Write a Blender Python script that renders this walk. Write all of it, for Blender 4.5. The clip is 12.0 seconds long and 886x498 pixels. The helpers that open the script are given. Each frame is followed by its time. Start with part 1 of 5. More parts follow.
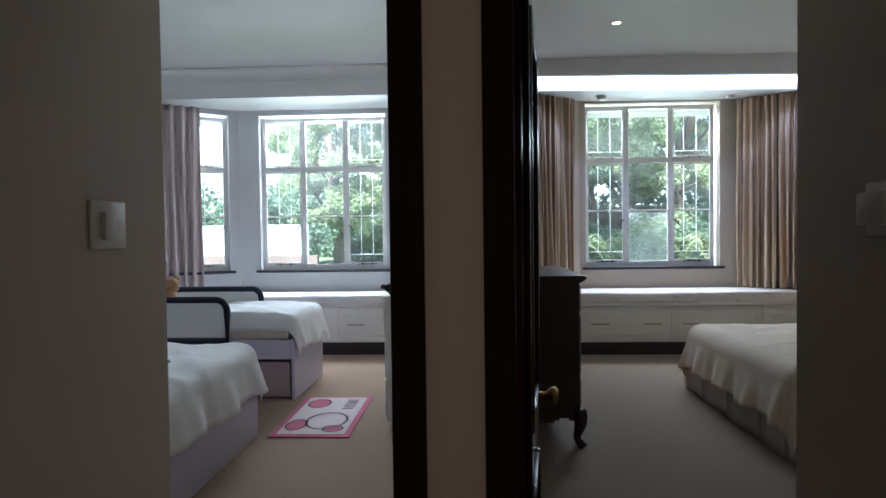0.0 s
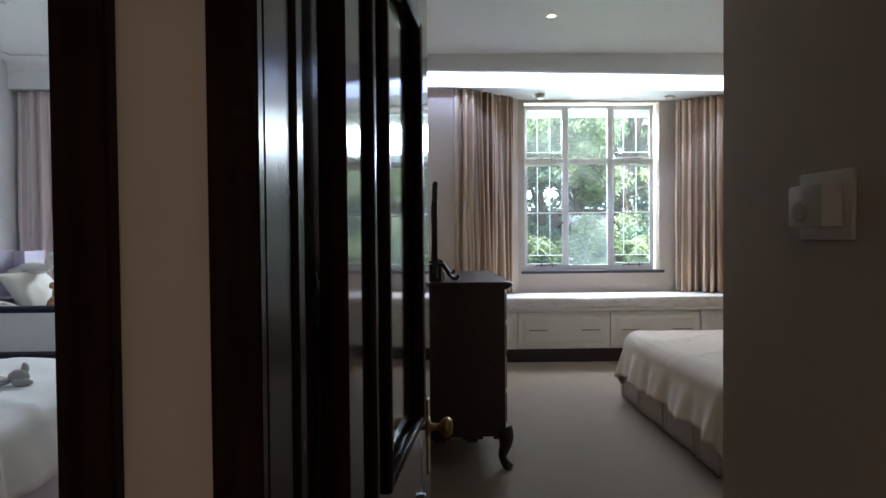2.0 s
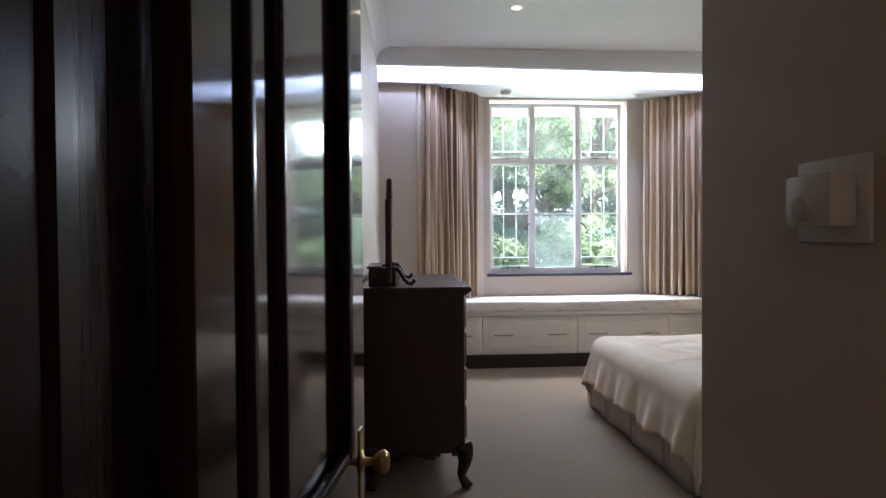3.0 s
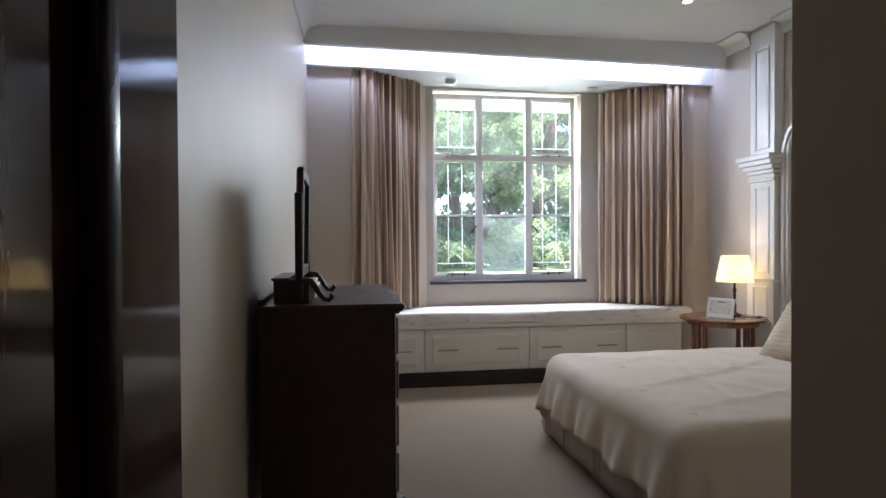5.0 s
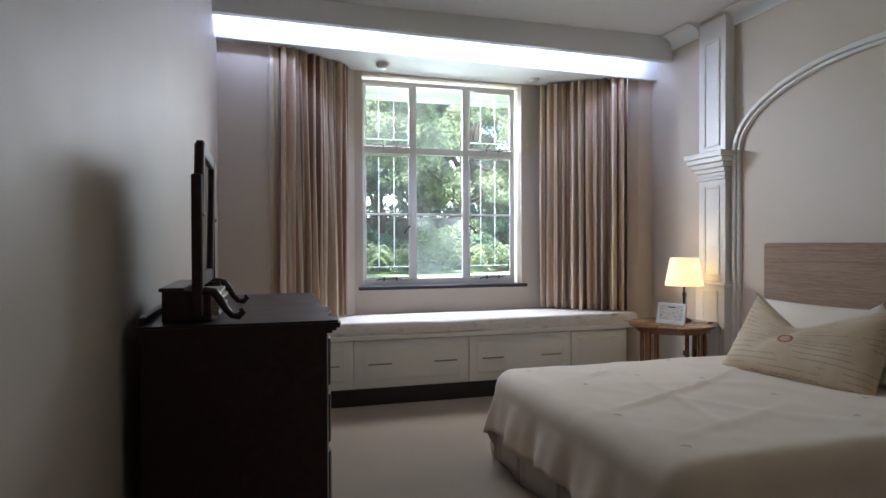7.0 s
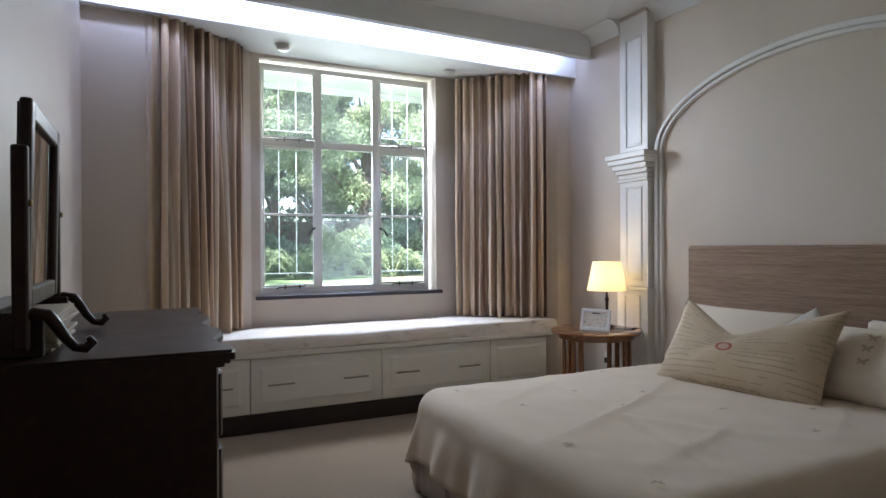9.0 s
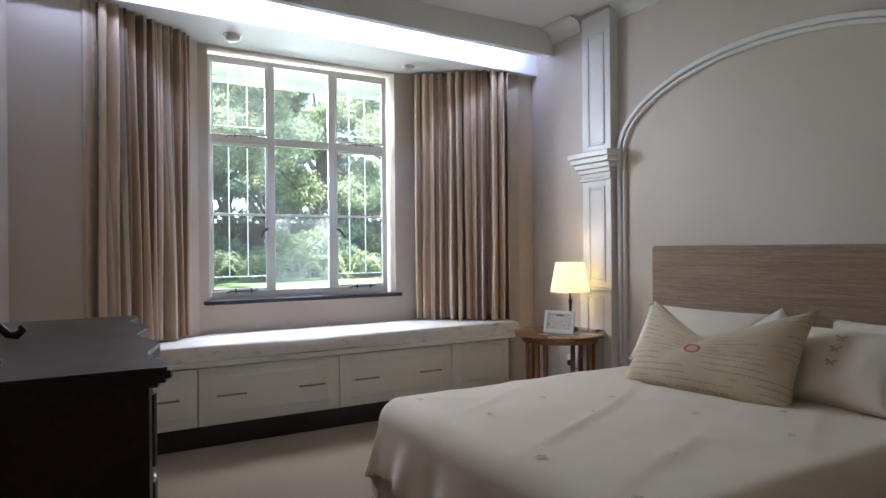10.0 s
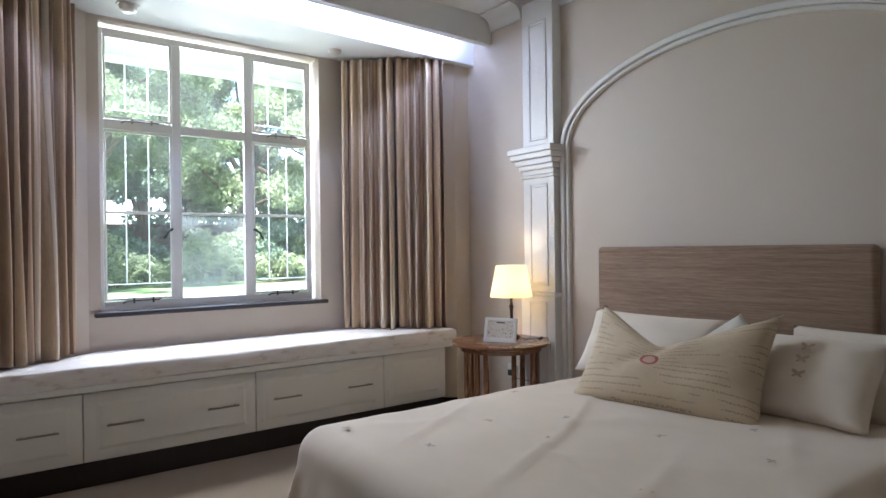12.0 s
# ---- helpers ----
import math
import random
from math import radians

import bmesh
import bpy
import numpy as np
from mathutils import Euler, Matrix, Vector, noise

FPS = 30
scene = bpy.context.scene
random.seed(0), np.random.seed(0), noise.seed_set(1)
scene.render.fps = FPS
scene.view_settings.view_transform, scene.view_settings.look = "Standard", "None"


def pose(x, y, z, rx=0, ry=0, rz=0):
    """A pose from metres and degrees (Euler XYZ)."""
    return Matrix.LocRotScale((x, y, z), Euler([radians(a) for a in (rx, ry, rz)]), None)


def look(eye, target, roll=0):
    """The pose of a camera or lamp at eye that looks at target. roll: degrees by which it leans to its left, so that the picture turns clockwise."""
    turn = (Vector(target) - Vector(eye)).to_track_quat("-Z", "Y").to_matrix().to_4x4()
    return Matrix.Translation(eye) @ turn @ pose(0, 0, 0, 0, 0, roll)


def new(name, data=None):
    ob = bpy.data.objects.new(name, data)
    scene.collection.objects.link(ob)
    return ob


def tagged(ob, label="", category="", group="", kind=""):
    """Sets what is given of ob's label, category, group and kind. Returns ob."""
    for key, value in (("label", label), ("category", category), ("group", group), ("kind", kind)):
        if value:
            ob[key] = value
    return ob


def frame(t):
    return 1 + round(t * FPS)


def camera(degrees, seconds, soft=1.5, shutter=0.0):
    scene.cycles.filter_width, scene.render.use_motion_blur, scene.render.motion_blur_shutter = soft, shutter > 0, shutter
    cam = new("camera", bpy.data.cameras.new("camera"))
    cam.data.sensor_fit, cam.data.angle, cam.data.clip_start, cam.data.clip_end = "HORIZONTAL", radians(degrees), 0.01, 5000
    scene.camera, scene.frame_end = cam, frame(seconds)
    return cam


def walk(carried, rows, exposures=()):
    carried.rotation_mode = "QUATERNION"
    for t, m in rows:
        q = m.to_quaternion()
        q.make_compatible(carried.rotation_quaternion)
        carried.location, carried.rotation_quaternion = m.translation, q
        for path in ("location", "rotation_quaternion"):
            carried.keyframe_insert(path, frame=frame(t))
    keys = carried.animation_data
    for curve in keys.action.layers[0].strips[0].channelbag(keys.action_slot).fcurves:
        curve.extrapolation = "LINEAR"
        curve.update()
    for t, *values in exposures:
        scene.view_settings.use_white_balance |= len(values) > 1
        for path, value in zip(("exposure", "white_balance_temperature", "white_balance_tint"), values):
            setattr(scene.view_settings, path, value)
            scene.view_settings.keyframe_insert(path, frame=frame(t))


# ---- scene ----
cam = camera(71.0, 12.0)
PATH = [
    (0, (-0.008, -1.243, 1.332), (-0.107, 0.754, 1.281), -0.7),
    (0.5, (0.046, -1.198, 1.326), (-0.026, 0.8, 1.277), -0.7),
    (1, (0.095, -1.133, 1.325), (0.055, 0.866, 1.277), -0.6),
    (1.5, (0.147, -1.028, 1.32), (0.151, 0.971, 1.275), -0.6),
    (2, (0.201, -0.905, 1.327), (0.251, 1.094, 1.283), -0.5),
    (2.5, (0.247, -0.783, 1.326), (0.345, 1.215, 1.283), -0.5),
    (3, (0.291, -0.655, 1.326), (0.436, 1.339, 1.286), -0.4),
    (3.5, (0.339, -0.499, 1.319), (0.528, 1.491, 1.284), -0.4),
    (5.5, (0.434, 0.127, 1.327), (0.799, 2.093, 1.298), -0.3),
    (6, (0.424, 0.259, 1.319), (0.852, 2.213, 1.29), -0.3),
    (6.5, (0.428, 0.427, 1.309), (0.923, 2.365, 1.286), -0.3),
    (7, (0.435, 0.552, 1.31), (0.994, 2.472, 1.289), -0.2),
    (9, (0.487, 1.019, 1.302), (1.347, 2.824, 1.294), -0.3),
    (9.5, (0.518, 1.082, 1.29), (1.44, 2.857, 1.288), -0.4),
    (10, (0.534, 1.18, 1.299), (1.519, 2.921, 1.295), -0.5),
    (10.5, (0.567, 1.295, 1.305), (1.609, 3.002, 1.301), -0.5),
    (11, (0.629, 1.377, 1.307), (1.716, 3.056, 1.303), -0.6),
    (11.5, (0.679, 1.46, 1.306), (1.815, 3.107, 1.301), -0.6),
    (12, (0.736, 1.543, 1.302), (1.91, 3.163, 1.301), -0.7),
]
EXPOSURES = [(0.0, 2.65, 5900, 13), (1.5, 2.95, 6000, 14), (2.5, 3.2, 6150, 16), (3.5, 3.5, 6250, 18), (5.5, 2.9, 6250, 17), (9.0, 2.72, 6250, 17), (12.0, 2.97, 6200, 18)]
walk(cam, [(t, look(eye, target, roll)) for t, eye, target, roll in PATH], EXPOSURES)

# ---- world, sun and large lights ----
world = bpy.data.worlds.new("overcast_sky")
scene.world = world
world.use_nodes = True
wn = world.node_tree.nodes
sky = wn.new("ShaderNodeTexSky")
sky.sky_type, sky.sun_disc = "NISHITA", False
sky.sun_elevation, sky.sun_rotation = radians(52), radians(200)
wn["Background"].inputs["Strength"].default_value = 0.15
world.node_tree.links.new(sky.outputs[0], wn["Background"].inputs["Color"])

SUN = bpy.data.lights.new("sun", "SUN")
SUN.energy, SUN.angle, SUN.color = 5.0, radians(6), (1.0, 0.97, 0.92)
new("sun", SUN).matrix_world = look((-4, -6, 24), (2, 12, 0))


def window_light(name, centre, target, w, h, watts):
    lamp = bpy.data.lights.new(name, "AREA")
    lamp.shape, lamp.size, lamp.size_y, lamp.energy, lamp.color = "RECTANGLE", w, h, watts, (0.84, 0.94, 1.0)
    new(name, lamp).matrix_world = look(centre, target)


window_light("daylight_main_window", (2.05, 6.85, 2.56), (2.05, 6.02, 0.95), 1.6, 0.6, 19.0)
window_light("daylight_kids_window", (-1.80, 6.85, 2.54), (-1.8, 5.6, 0.95), 1.6, 0.6, 27)
window_light("daylight_kids_side_window", (-3.62, 6.47, 2.55), (-2.9, 5.4, 1.1), 0.8, 0.7, 6)


def glow_lamp(name, place, kind, watts, colour, size, cone=1.6):
    lamp = bpy.data.lights.new(name, kind)
    lamp.energy, lamp.color = watts, colour
    if kind == "SPOT":
        lamp.spot_size, lamp.spot_blend, lamp.shadow_soft_size = cone, 0.8, size
    else:
        lamp.shadow_soft_size = size
    new(name, lamp).matrix_world = look(place, (place[0], place[1] + 0.001, place[2] - 1))


WARM = (1.0, 0.84, 0.62)
glow_lamp("downlight_beam", (1.235, 4.2, 3.09), "SPOT", 1.0, (1, 0.72, 0.46), 0.04)
glow_lamp("downlight_beam", (3.0, 4.36, 3.09), "SPOT", 1.0, (1, 0.72, 0.46), 0.04)
glow_lamp("bedside_bulb_light", (3.72, 4.84, 1.05), "POINT", 0.46, WARM, 0.03)
glow_lamp("hall_downlight_beam", (0.0, -1.75, 2.73), "SPOT", 2.3, (1, 0.80, 0.60), 0.04, 2.4)


# ---- materials ----
class Mat:
    """A node material with a principled shader and small helpers."""

    def __init__(self, name, colour, rough=0.6, metal=0.0, **more):
        self.m = bpy.data.materials.new(name)
        self.m.use_nodes = True
        self.t = self.m.node_tree
        self.b = self.t.nodes["Principled BSDF"]
        self.b.inputs["Base Color"].default_value = (*colour, 1)
        self.b.inputs["Roughness"].default_value = rough
        self.b.inputs["Metallic"].default_value = metal
        for k, v in more.items():
            self.b.inputs[k.replace("_", " ")].default_value = v
        self.co = None

    def node(self, kind, **inputs):
        n = self.t.nodes.new(kind)
        for k, v in inputs.items():
            n.inputs[k.replace("_", " ")].default_value = v
        return n

    def link(self, a, b):
        self.t.links.new(a, b)

    def coords(self, scale=(1, 1, 1), uv=False):
        c = self.node("ShaderNodeTexCoord")
        mp = self.node("ShaderNodeMapping")
        mp.inputs["Scale"].default_value = scale
        self.link(c.outputs["UV" if uv else "Object"], mp.inputs[0])
        return mp.outputs[0]

    def noise(self, scale, detail=3, stretch=(1, 1, 1), uv=False, rough=0.55):
        n = self.node("ShaderNodeTexNoise", Scale=scale, Detail=detail, Roughness=rough)
        self.link(self.coords(stretch, uv), n.inputs["Vector"])
        return n.outputs[0]

    def ramp(self, fac, stops, constant=False):
        r = self.node("ShaderNodeValToRGB")
        cr = r.color_ramp
        cr.interpolation = "CONSTANT" if constant else "LINEAR"
        while len(cr.elements) < len(stops):
            cr.elements.new(0.5)
        for e, (p, c) in zip(cr.elements, stops):
            e.position, e.color = p, (*c, 1)
        self.link(fac, r.inputs[0])
        return r.outputs[0]

    def math(self, op, a, b=None):
        n = self.node("ShaderNodeMath")
        n.operation = op
        for i, v in enumerate((a, b)):
            if v is None:
                continue
            if isinstance(v, (int, float)):
                n.inputs[i].default_value = v
            else:
                self.link(v, n.inputs[i])
        return n.outputs[0]

    def mix(self, fac, a, b, blend="MIX"):
        n = self.node("ShaderNodeMix")
        n.data_type, n.blend_type = "RGBA", blend
        for i, v in ((0, fac), (6, a), (7, b)):
            if isinstance(v, (int, float)):
                n.inputs[i].default_value = v
            elif isinstance(v, tuple):
                n.inputs[i].default_value = (*v, 1)
            else:
                self.link(v, n.inputs[i])
        return n.outputs[2]

    def base(self, out):
        self.link(out, self.b.inputs["Base Color"])
        return self

    def roughness(self, fac, lo, hi):
        n = self.node("ShaderNodeMapRange")
        n.inputs[3].default_value, n.inputs[4].default_value = lo, hi
        self.link(fac, n.inputs[0])
        self.link(n.outputs[0], self.b.inputs["Roughness"])
        return self

    def bump(self, fac, strength=0.2, distance=0.002):
        n = self.node("ShaderNodeBump", Strength=strength, Distance=distance)
        self.link(fac, n.inputs["Height"])
        if self.b.inputs["Normal"].is_linked:
            self.link(self.b.inputs["Normal"].links[0].from_socket, n.inputs["Normal"])
        self.link(n.outputs[0], self.b.inputs["Normal"])
        return self


def dim(c, k):
    return tuple(min(1, v * k) for v in c)


def paint(name, c, rough=0.55, big=0.94, grain=0.15):
    """Wall paint: faint large patches, roller stipple."""
    m = Mat(name, c, rough)
    m.base(m.ramp(m.noise(1.3, 4), [(0.3, dim(c, big)), (0.7, c)]))
    return m.bump(m.noise(240, 2), grain, 0.001).roughness(m.noise(5, 3), rough - 0.06, rough + 0.06).m


def cloth(name, c, scale=700, big=0.9, wrinkle=0.0, rough=0.9):
    m = Mat(name, c, rough, Sheen_Weight=0.2)
    m.base(m.ramp(m.noise(4, 4), [(0.3, dim(c, big)), (0.7, c)]))
    m.bump(m.noise(scale, 2), 0.25, 0.0008)
    if wrinkle:
        m.bump(m.noise(9, 4, (1, 1, 1), rough=0.5), wrinkle, 0.02)
    return m.m


def carpet(name, c, c2):
    m = Mat(name, c, 0.95, Sheen_Weight=0.25)
    fine = m.ramp(m.noise(420, 3), [(0.3, dim(c, 0.7)), (0.7, c)])
    m.base(m.mix(0.45, fine, m.ramp(m.noise(2.4, 5), [(0.35, c), (0.65, c2)])))
    return m.bump(m.noise(600, 2), 0.6, 0.003).bump(m.noise(14, 3), 0.2, 0.006).m


def wood(name, c, c2, rough=0.35, stretch=(18, 18, 1.2), coat=0.0, bumpy=0.08, spec=0.5):
    m = Mat(name, c, rough, Coat_Weight=coat, Coat_Roughness=0.035, Specular_IOR_Level=spec)
    g = m.noise(3.0, 6, stretch, rough=0.65)
    m.base(m.ramp(g, [(0.3, c), (0.7, c2)]))
    return m.roughness(m.noise(7, 4), max(0.03, rough - 0.05), rough + 0.08).bump(g, bumpy, 0.001).m


def glass(name, haze=(0.004, 0.02)):
    """Window glass under a whitish film that imitates glare haze, besides dust; haze is the film's least and most
    cover.
    """
    m = bpy.data.materials.new(name)
    m.use_nodes = True
    t = m.node_tree
    for n in list(t.nodes):
        t.nodes.remove(n)
    out, mix = t.nodes.new("ShaderNodeOutputMaterial"), t.nodes.new("ShaderNodeMixShader")
    clear, gloss, fres = t.nodes.new("ShaderNodeBsdfTransparent"), t.nodes.new("ShaderNodeBsdfGlossy"), t.nodes.new("ShaderNodeFresnel")
    clear.inputs[0].default_value = (0.95, 0.985, 0.97, 1)
    gloss.inputs["Roughness"].default_value = 0.02
    fres.inputs[0].default_value = 1.45
    film, veil, spots, range_ = t.nodes.new("ShaderNodeBsdfTranslucent"), t.nodes.new("ShaderNodeMixShader"), t.nodes.new("ShaderNodeTexNoise"), t.nodes.new("ShaderNodeMapRange")
    film.inputs[0].default_value = (0.9, 0.95, 0.93, 1)
    spots.inputs["Scale"].default_value, spots.inputs["Detail"].default_value = 3.0, 4
    place = t.nodes.new("ShaderNodeTexCoord")
    t.links.new(place.outputs["Object"], spots.inputs["Vector"])
    for k, v in zip((1, 2, 3, 4), (0.35, 0.7, *haze)):
        range_.inputs[k].default_value = v
    t.links.new(spots.outputs[0], range_.inputs[0])
    t.links.new(range_.outputs[0], veil.inputs[0])
    t.links.new(clear.outputs[0], veil.inputs[1])
    t.links.new(film.outputs[0], veil.inputs[2])
    t.links.new(fres.outputs[0], mix.inputs[0])
    t.links.new(veil.outputs[0], mix.inputs[1])
    t.links.new(gloss.outputs[0], mix.inputs[2])
    t.links.new(mix.outputs[0], out.inputs[0])
    return m


def glowing(name, colour, strength):
    m = Mat(name, colour, 0.5)
    m.b.inputs["Emission Color"].default_value = (*colour, 1)
    m.b.inputs["Emission Strength"].default_value = strength
    return m.m


def striped_curtain(name, cols):
    m = Mat(name, cols[0], 0.85, Sheen_Weight=0.25)
    sep = m.node("ShaderNodeSeparateXYZ")
    m.link(m.coords((1, 1, 1), True), sep.inputs[0])
    u = m.math("FRACT", m.math("MULTIPLY", sep.outputs[0], 2.6))
    stops = [(0.0, cols[0]), (0.16, cols[1]), (0.22, cols[2]), (0.40, cols[3]), (0.46, cols[0]), (0.60, cols[4]), (0.70, cols[1]), (0.76, cols[3]), (0.92, cols[2])]
    col = m.ramp(u, stops, True)
    m.base(m.mix(0.14, col, m.ramp(m.noise(300, 3, (1, 0.05, 1), True), [(0.3, (0.25, 0.2, 0.17)), (0.7, (0.75, 0.68, 0.6))])))
    m.bump(m.noise(900, 2), 0.2, 0.0008)
    return m.m


WALL = paint("greige_wall_paint", (0.64, 0.555, 0.475))
WALL_KID = paint("pale_grey_wall_paint", (0.66, 0.66, 0.68))
HALL_WALL = paint("hall_wall_paint", (0.61, 0.515, 0.435))
CEIL = paint("white_ceiling_paint", (0.80, 0.81, 0.80), 0.7, 0.97)
WHITE = paint("white_eggshell_paint", (0.80, 0.79, 0.77), 0.35, 0.96, 0.08)
WHITE_GLOSS = paint("white_satin_cabinet_paint", (0.80, 0.79, 0.75), 0.3, 0.96, 0.05)
STEEL = paint("white_steel_window_paint", (0.86, 0.86, 0.83), 0.35, 0.93, 0.1)
SLATE = paint("dark_slate_sill", (0.045, 0.04, 0.05), 0.35, 0.7)
CARPET = carpet("taupe_cut_pile_carpet", (0.225, 0.160, 0.100), (0.180, 0.124, 0.074))
CARPET_KID = carpet("tan_cut_pile_carpet", (0.37, 0.235, 0.14), (0.30, 0.185, 0.11))
CARPET_HALL = carpet("brown_hall_carpet", (0.25, 0.2, 0.16), (0.2, 0.16, 0.13))
DARK = wood("dark_stained_polished_timber", (0.014, 0.0075, 0.007), (0.028, 0.014, 0.011), 0.24, (14, 14, 1), 0.0, 0.10, 0.06)
DARK_LEAF = wood("dark_varnished_door_panel", (0.02, 0.009, 0.0085), (0.042, 0.018, 0.015), 0.055, (10, 10, 1), 0.0, 0.05, 0.34)
MAHOG = wood("dark_mahogany", (0.015, 0.006, 0.0045), (0.038, 0.014, 0.009), 0.32, (12, 3, 12), 0.08, 0.08, 0.42)
KICK = wood("dark_kick_board", (0.010, 0.006, 0.005), (0.02, 0.012, 0.010), 0.4)
OAK = wood("warm_brown_table_wood", (0.145, 0.056, 0.022), (0.235, 0.10, 0.041), 0.25, (3, 14, 14), 0.35)
BRASS = Mat("aged_brass", (0.42, 0.30, 0.14), 0.4, 1.0)
BRASS = BRASS.roughness(BRASS.noise(30, 4), 0.2, 0.5).m
NICKEL = Mat("brushed_nickel", (0.34, 0.31, 0.28), 0.36, 1.0).m
BLACK = Mat("black_plastic", (0.015, 0.014, 0.016), 0.4).m
PLASTIC = paint("white_switch_plastic", (0.78, 0.76, 0.70), 0.35, 0.97, 0.02)
GREY_PLASTIC = paint("light_grey_plastic", (0.62, 0.60, 0.56), 0.4, 0.97, 0.02)
MIRROR = Mat("silvered_mirror", (0.86, 0.88, 0.87), 0.02, 1.0).m
GLASS = glass("window_glass")
MILKY = glass("milky_window_glass", (0.015, 0.085))
LINEN = cloth("white_cotton_duvet", (0.69, 0.585, 0.465), 700, 0.95, 0.10)
LINEN_KID = cloth("white_kids_duvet", (0.80, 0.80, 0.79), 700, 0.95, 0.12)
PILLOW_WHITE = cloth("white_pillow_cotton", (0.76, 0.67, 0.56), 700, 0.96, 0.15)
SKIRT = cloth("taupe_valance_cloth", (0.50, 0.43, 0.38), 600, 0.88, 0.05)
NAVY = cloth("navy_padded_webbing", (0.010, 0.014, 0.045), 500, 0.7)
LILAC = paint("lilac_painted_board", (0.56, 0.52, 0.63), 0.4, 0.96, 0.05)
PINKISH = paint("dusky_pink_board", (0.45, 0.33, 0.34), 0.5, 0.9, 0.05)
LED = glowing("cool_white_led_strip", (0.55, 0.68, 1.0), 6.3)
BULB = glowing("warm_bulb", (1.0, 0.84, 0.6), 3.0)
DOWN = glowing("warm_downlight_lens", (1.0, 0.82, 0.5), 3)

m = Mat("oatmeal_seat_cushion", (0.56, 0.50, 0.47), 0.9, Sheen_Weight=0.2)
m.base(m.ramp(m.noise(26, 5, (0.35, 1, 1)), [(0.3, (0.82, 0.79, 0.77)), (0.57, (0.77, 0.72, 0.69)), (0.76, (0.48, 0.40, 0.35))]))
CUSHION = m.bump(m.noise(500, 2), 0.3, 0.001).bump(m.noise(10, 3), 0.15, 0.01).m

m = Mat("woven_grasscloth_headboard", (0.33, 0.255, 0.20), 0.8, Sheen_Weight=0.1)
weft = m.noise(9, 5, (1, 1.2, 26), rough=0.7)
slub = m.noise(4, 4, (1, 0.5, 16), rough=0.6)
m.base(m.mix(0.5, m.ramp(weft, [(0.32, (0.17, 0.10, 0.064)), (0.68, (0.42, 0.285, 0.195))]), m.ramp(slub, [(0.35, (0.20, 0.122, 0.078)), (0.65, (0.38, 0.262, 0.18))])))
HEADBOARD = m.bump(weft, 0.4, 0.002).m

CURTAIN = striped_curtain("striped_taupe_curtain", [(0.60, 0.435, 0.28), (0.87, 0.77, 0.63), (0.22, 0.12, 0.07), (0.71, 0.525, 0.385), (0.50, 0.335, 0.20)])
CURTAIN_KID = striped_curtain("pale_pink_curtain", [(0.66, 0.55, 0.55), (0.72, 0.62, 0.61), (0.57, 0.46, 0.47), (0.69, 0.59, 0.58), (0.60, 0.50, 0.50)])


def script_pillow():
    m = Mat("beige_script_print_linen", (0.50, 0.42, 0.31), 0.9, Sheen_Weight=0.2)
    sep = m.node("ShaderNodeSeparateXYZ")
    m.link(m.coords((1, 1, 1), True), sep.inputs[0])
    u, v = sep.outputs[0], sep.outputs[1]
    row = m.math("FRACT", m.math("MULTIPLY", v, 17))
    line = m.math("LESS_THAN", m.math("ABSOLUTE", m.math("SUBTRACT", row, 0.5)), 0.13)
    words = m.math("GREATER_THAN", m.noise(1.0, 3, (110, 34, 1), True), 0.49)
    para = m.math("GREATER_THAN", m.noise(1.0, 2, (3, 5, 1), True), 0.46)
    ink = m.math("MULTIPLY", m.math("MULTIPLY", line, words), para)
    cloth_col = m.ramp(m.noise(5, 4), [(0.3, (0.53, 0.42, 0.285)), (0.7, (0.62, 0.50, 0.35))])
    col = m.mix(m.math("MULTIPLY", ink, 0.55), cloth_col, (0.20, 0.13, 0.085))
    du, dv = m.math("MULTIPLY", m.math("SUBTRACT", u, 0.44), 19), m.math("MULTIPLY", m.math("SUBTRACT", v, 0.47), 8.5)
    r = m.math("ADD", m.math("MULTIPLY", du, du), m.math("MULTIPLY", dv, dv))
    oval = m.math("LESS_THAN", r, 1.0)
    inner = m.math("LESS_THAN", r, 0.45)
    col = m.mix(oval, col, (0.36, 0.10, 0.07))
    col = m.mix(m.math("MULTIPLY", inner, 0.8), col, (0.55, 0.38, 0.30))
    m.base(col)
    return m.bump(m.noise(600, 2), 0.3, 0.001).bump(m.noise(12, 4), 0.25, 0.02).m


SCRIPT = script_pillow()
SHADE = Mat("cream_fabric_lampshade", (0.86, 0.82, 0.70), 0.8, Transmission_Weight=0.0)
sh_t = SHADE.node("ShaderNodeBsdfTranslucent", Color=(0.94, 0.88, 0.70, 1))
sh_mix = SHADE.node("ShaderNodeMixShader", Fac=0.45)
SHADE.link(SHADE.b.outputs[0], sh_mix.inputs[1])
SHADE.link(sh_t.outputs[0], sh_mix.inputs[2])
SHADE.link(sh_mix.outputs[0], SHADE.t.nodes["Material Output"].inputs[0])
SHADE = SHADE.bump(SHADE.noise(500, 2), 0.3, 0.001).m

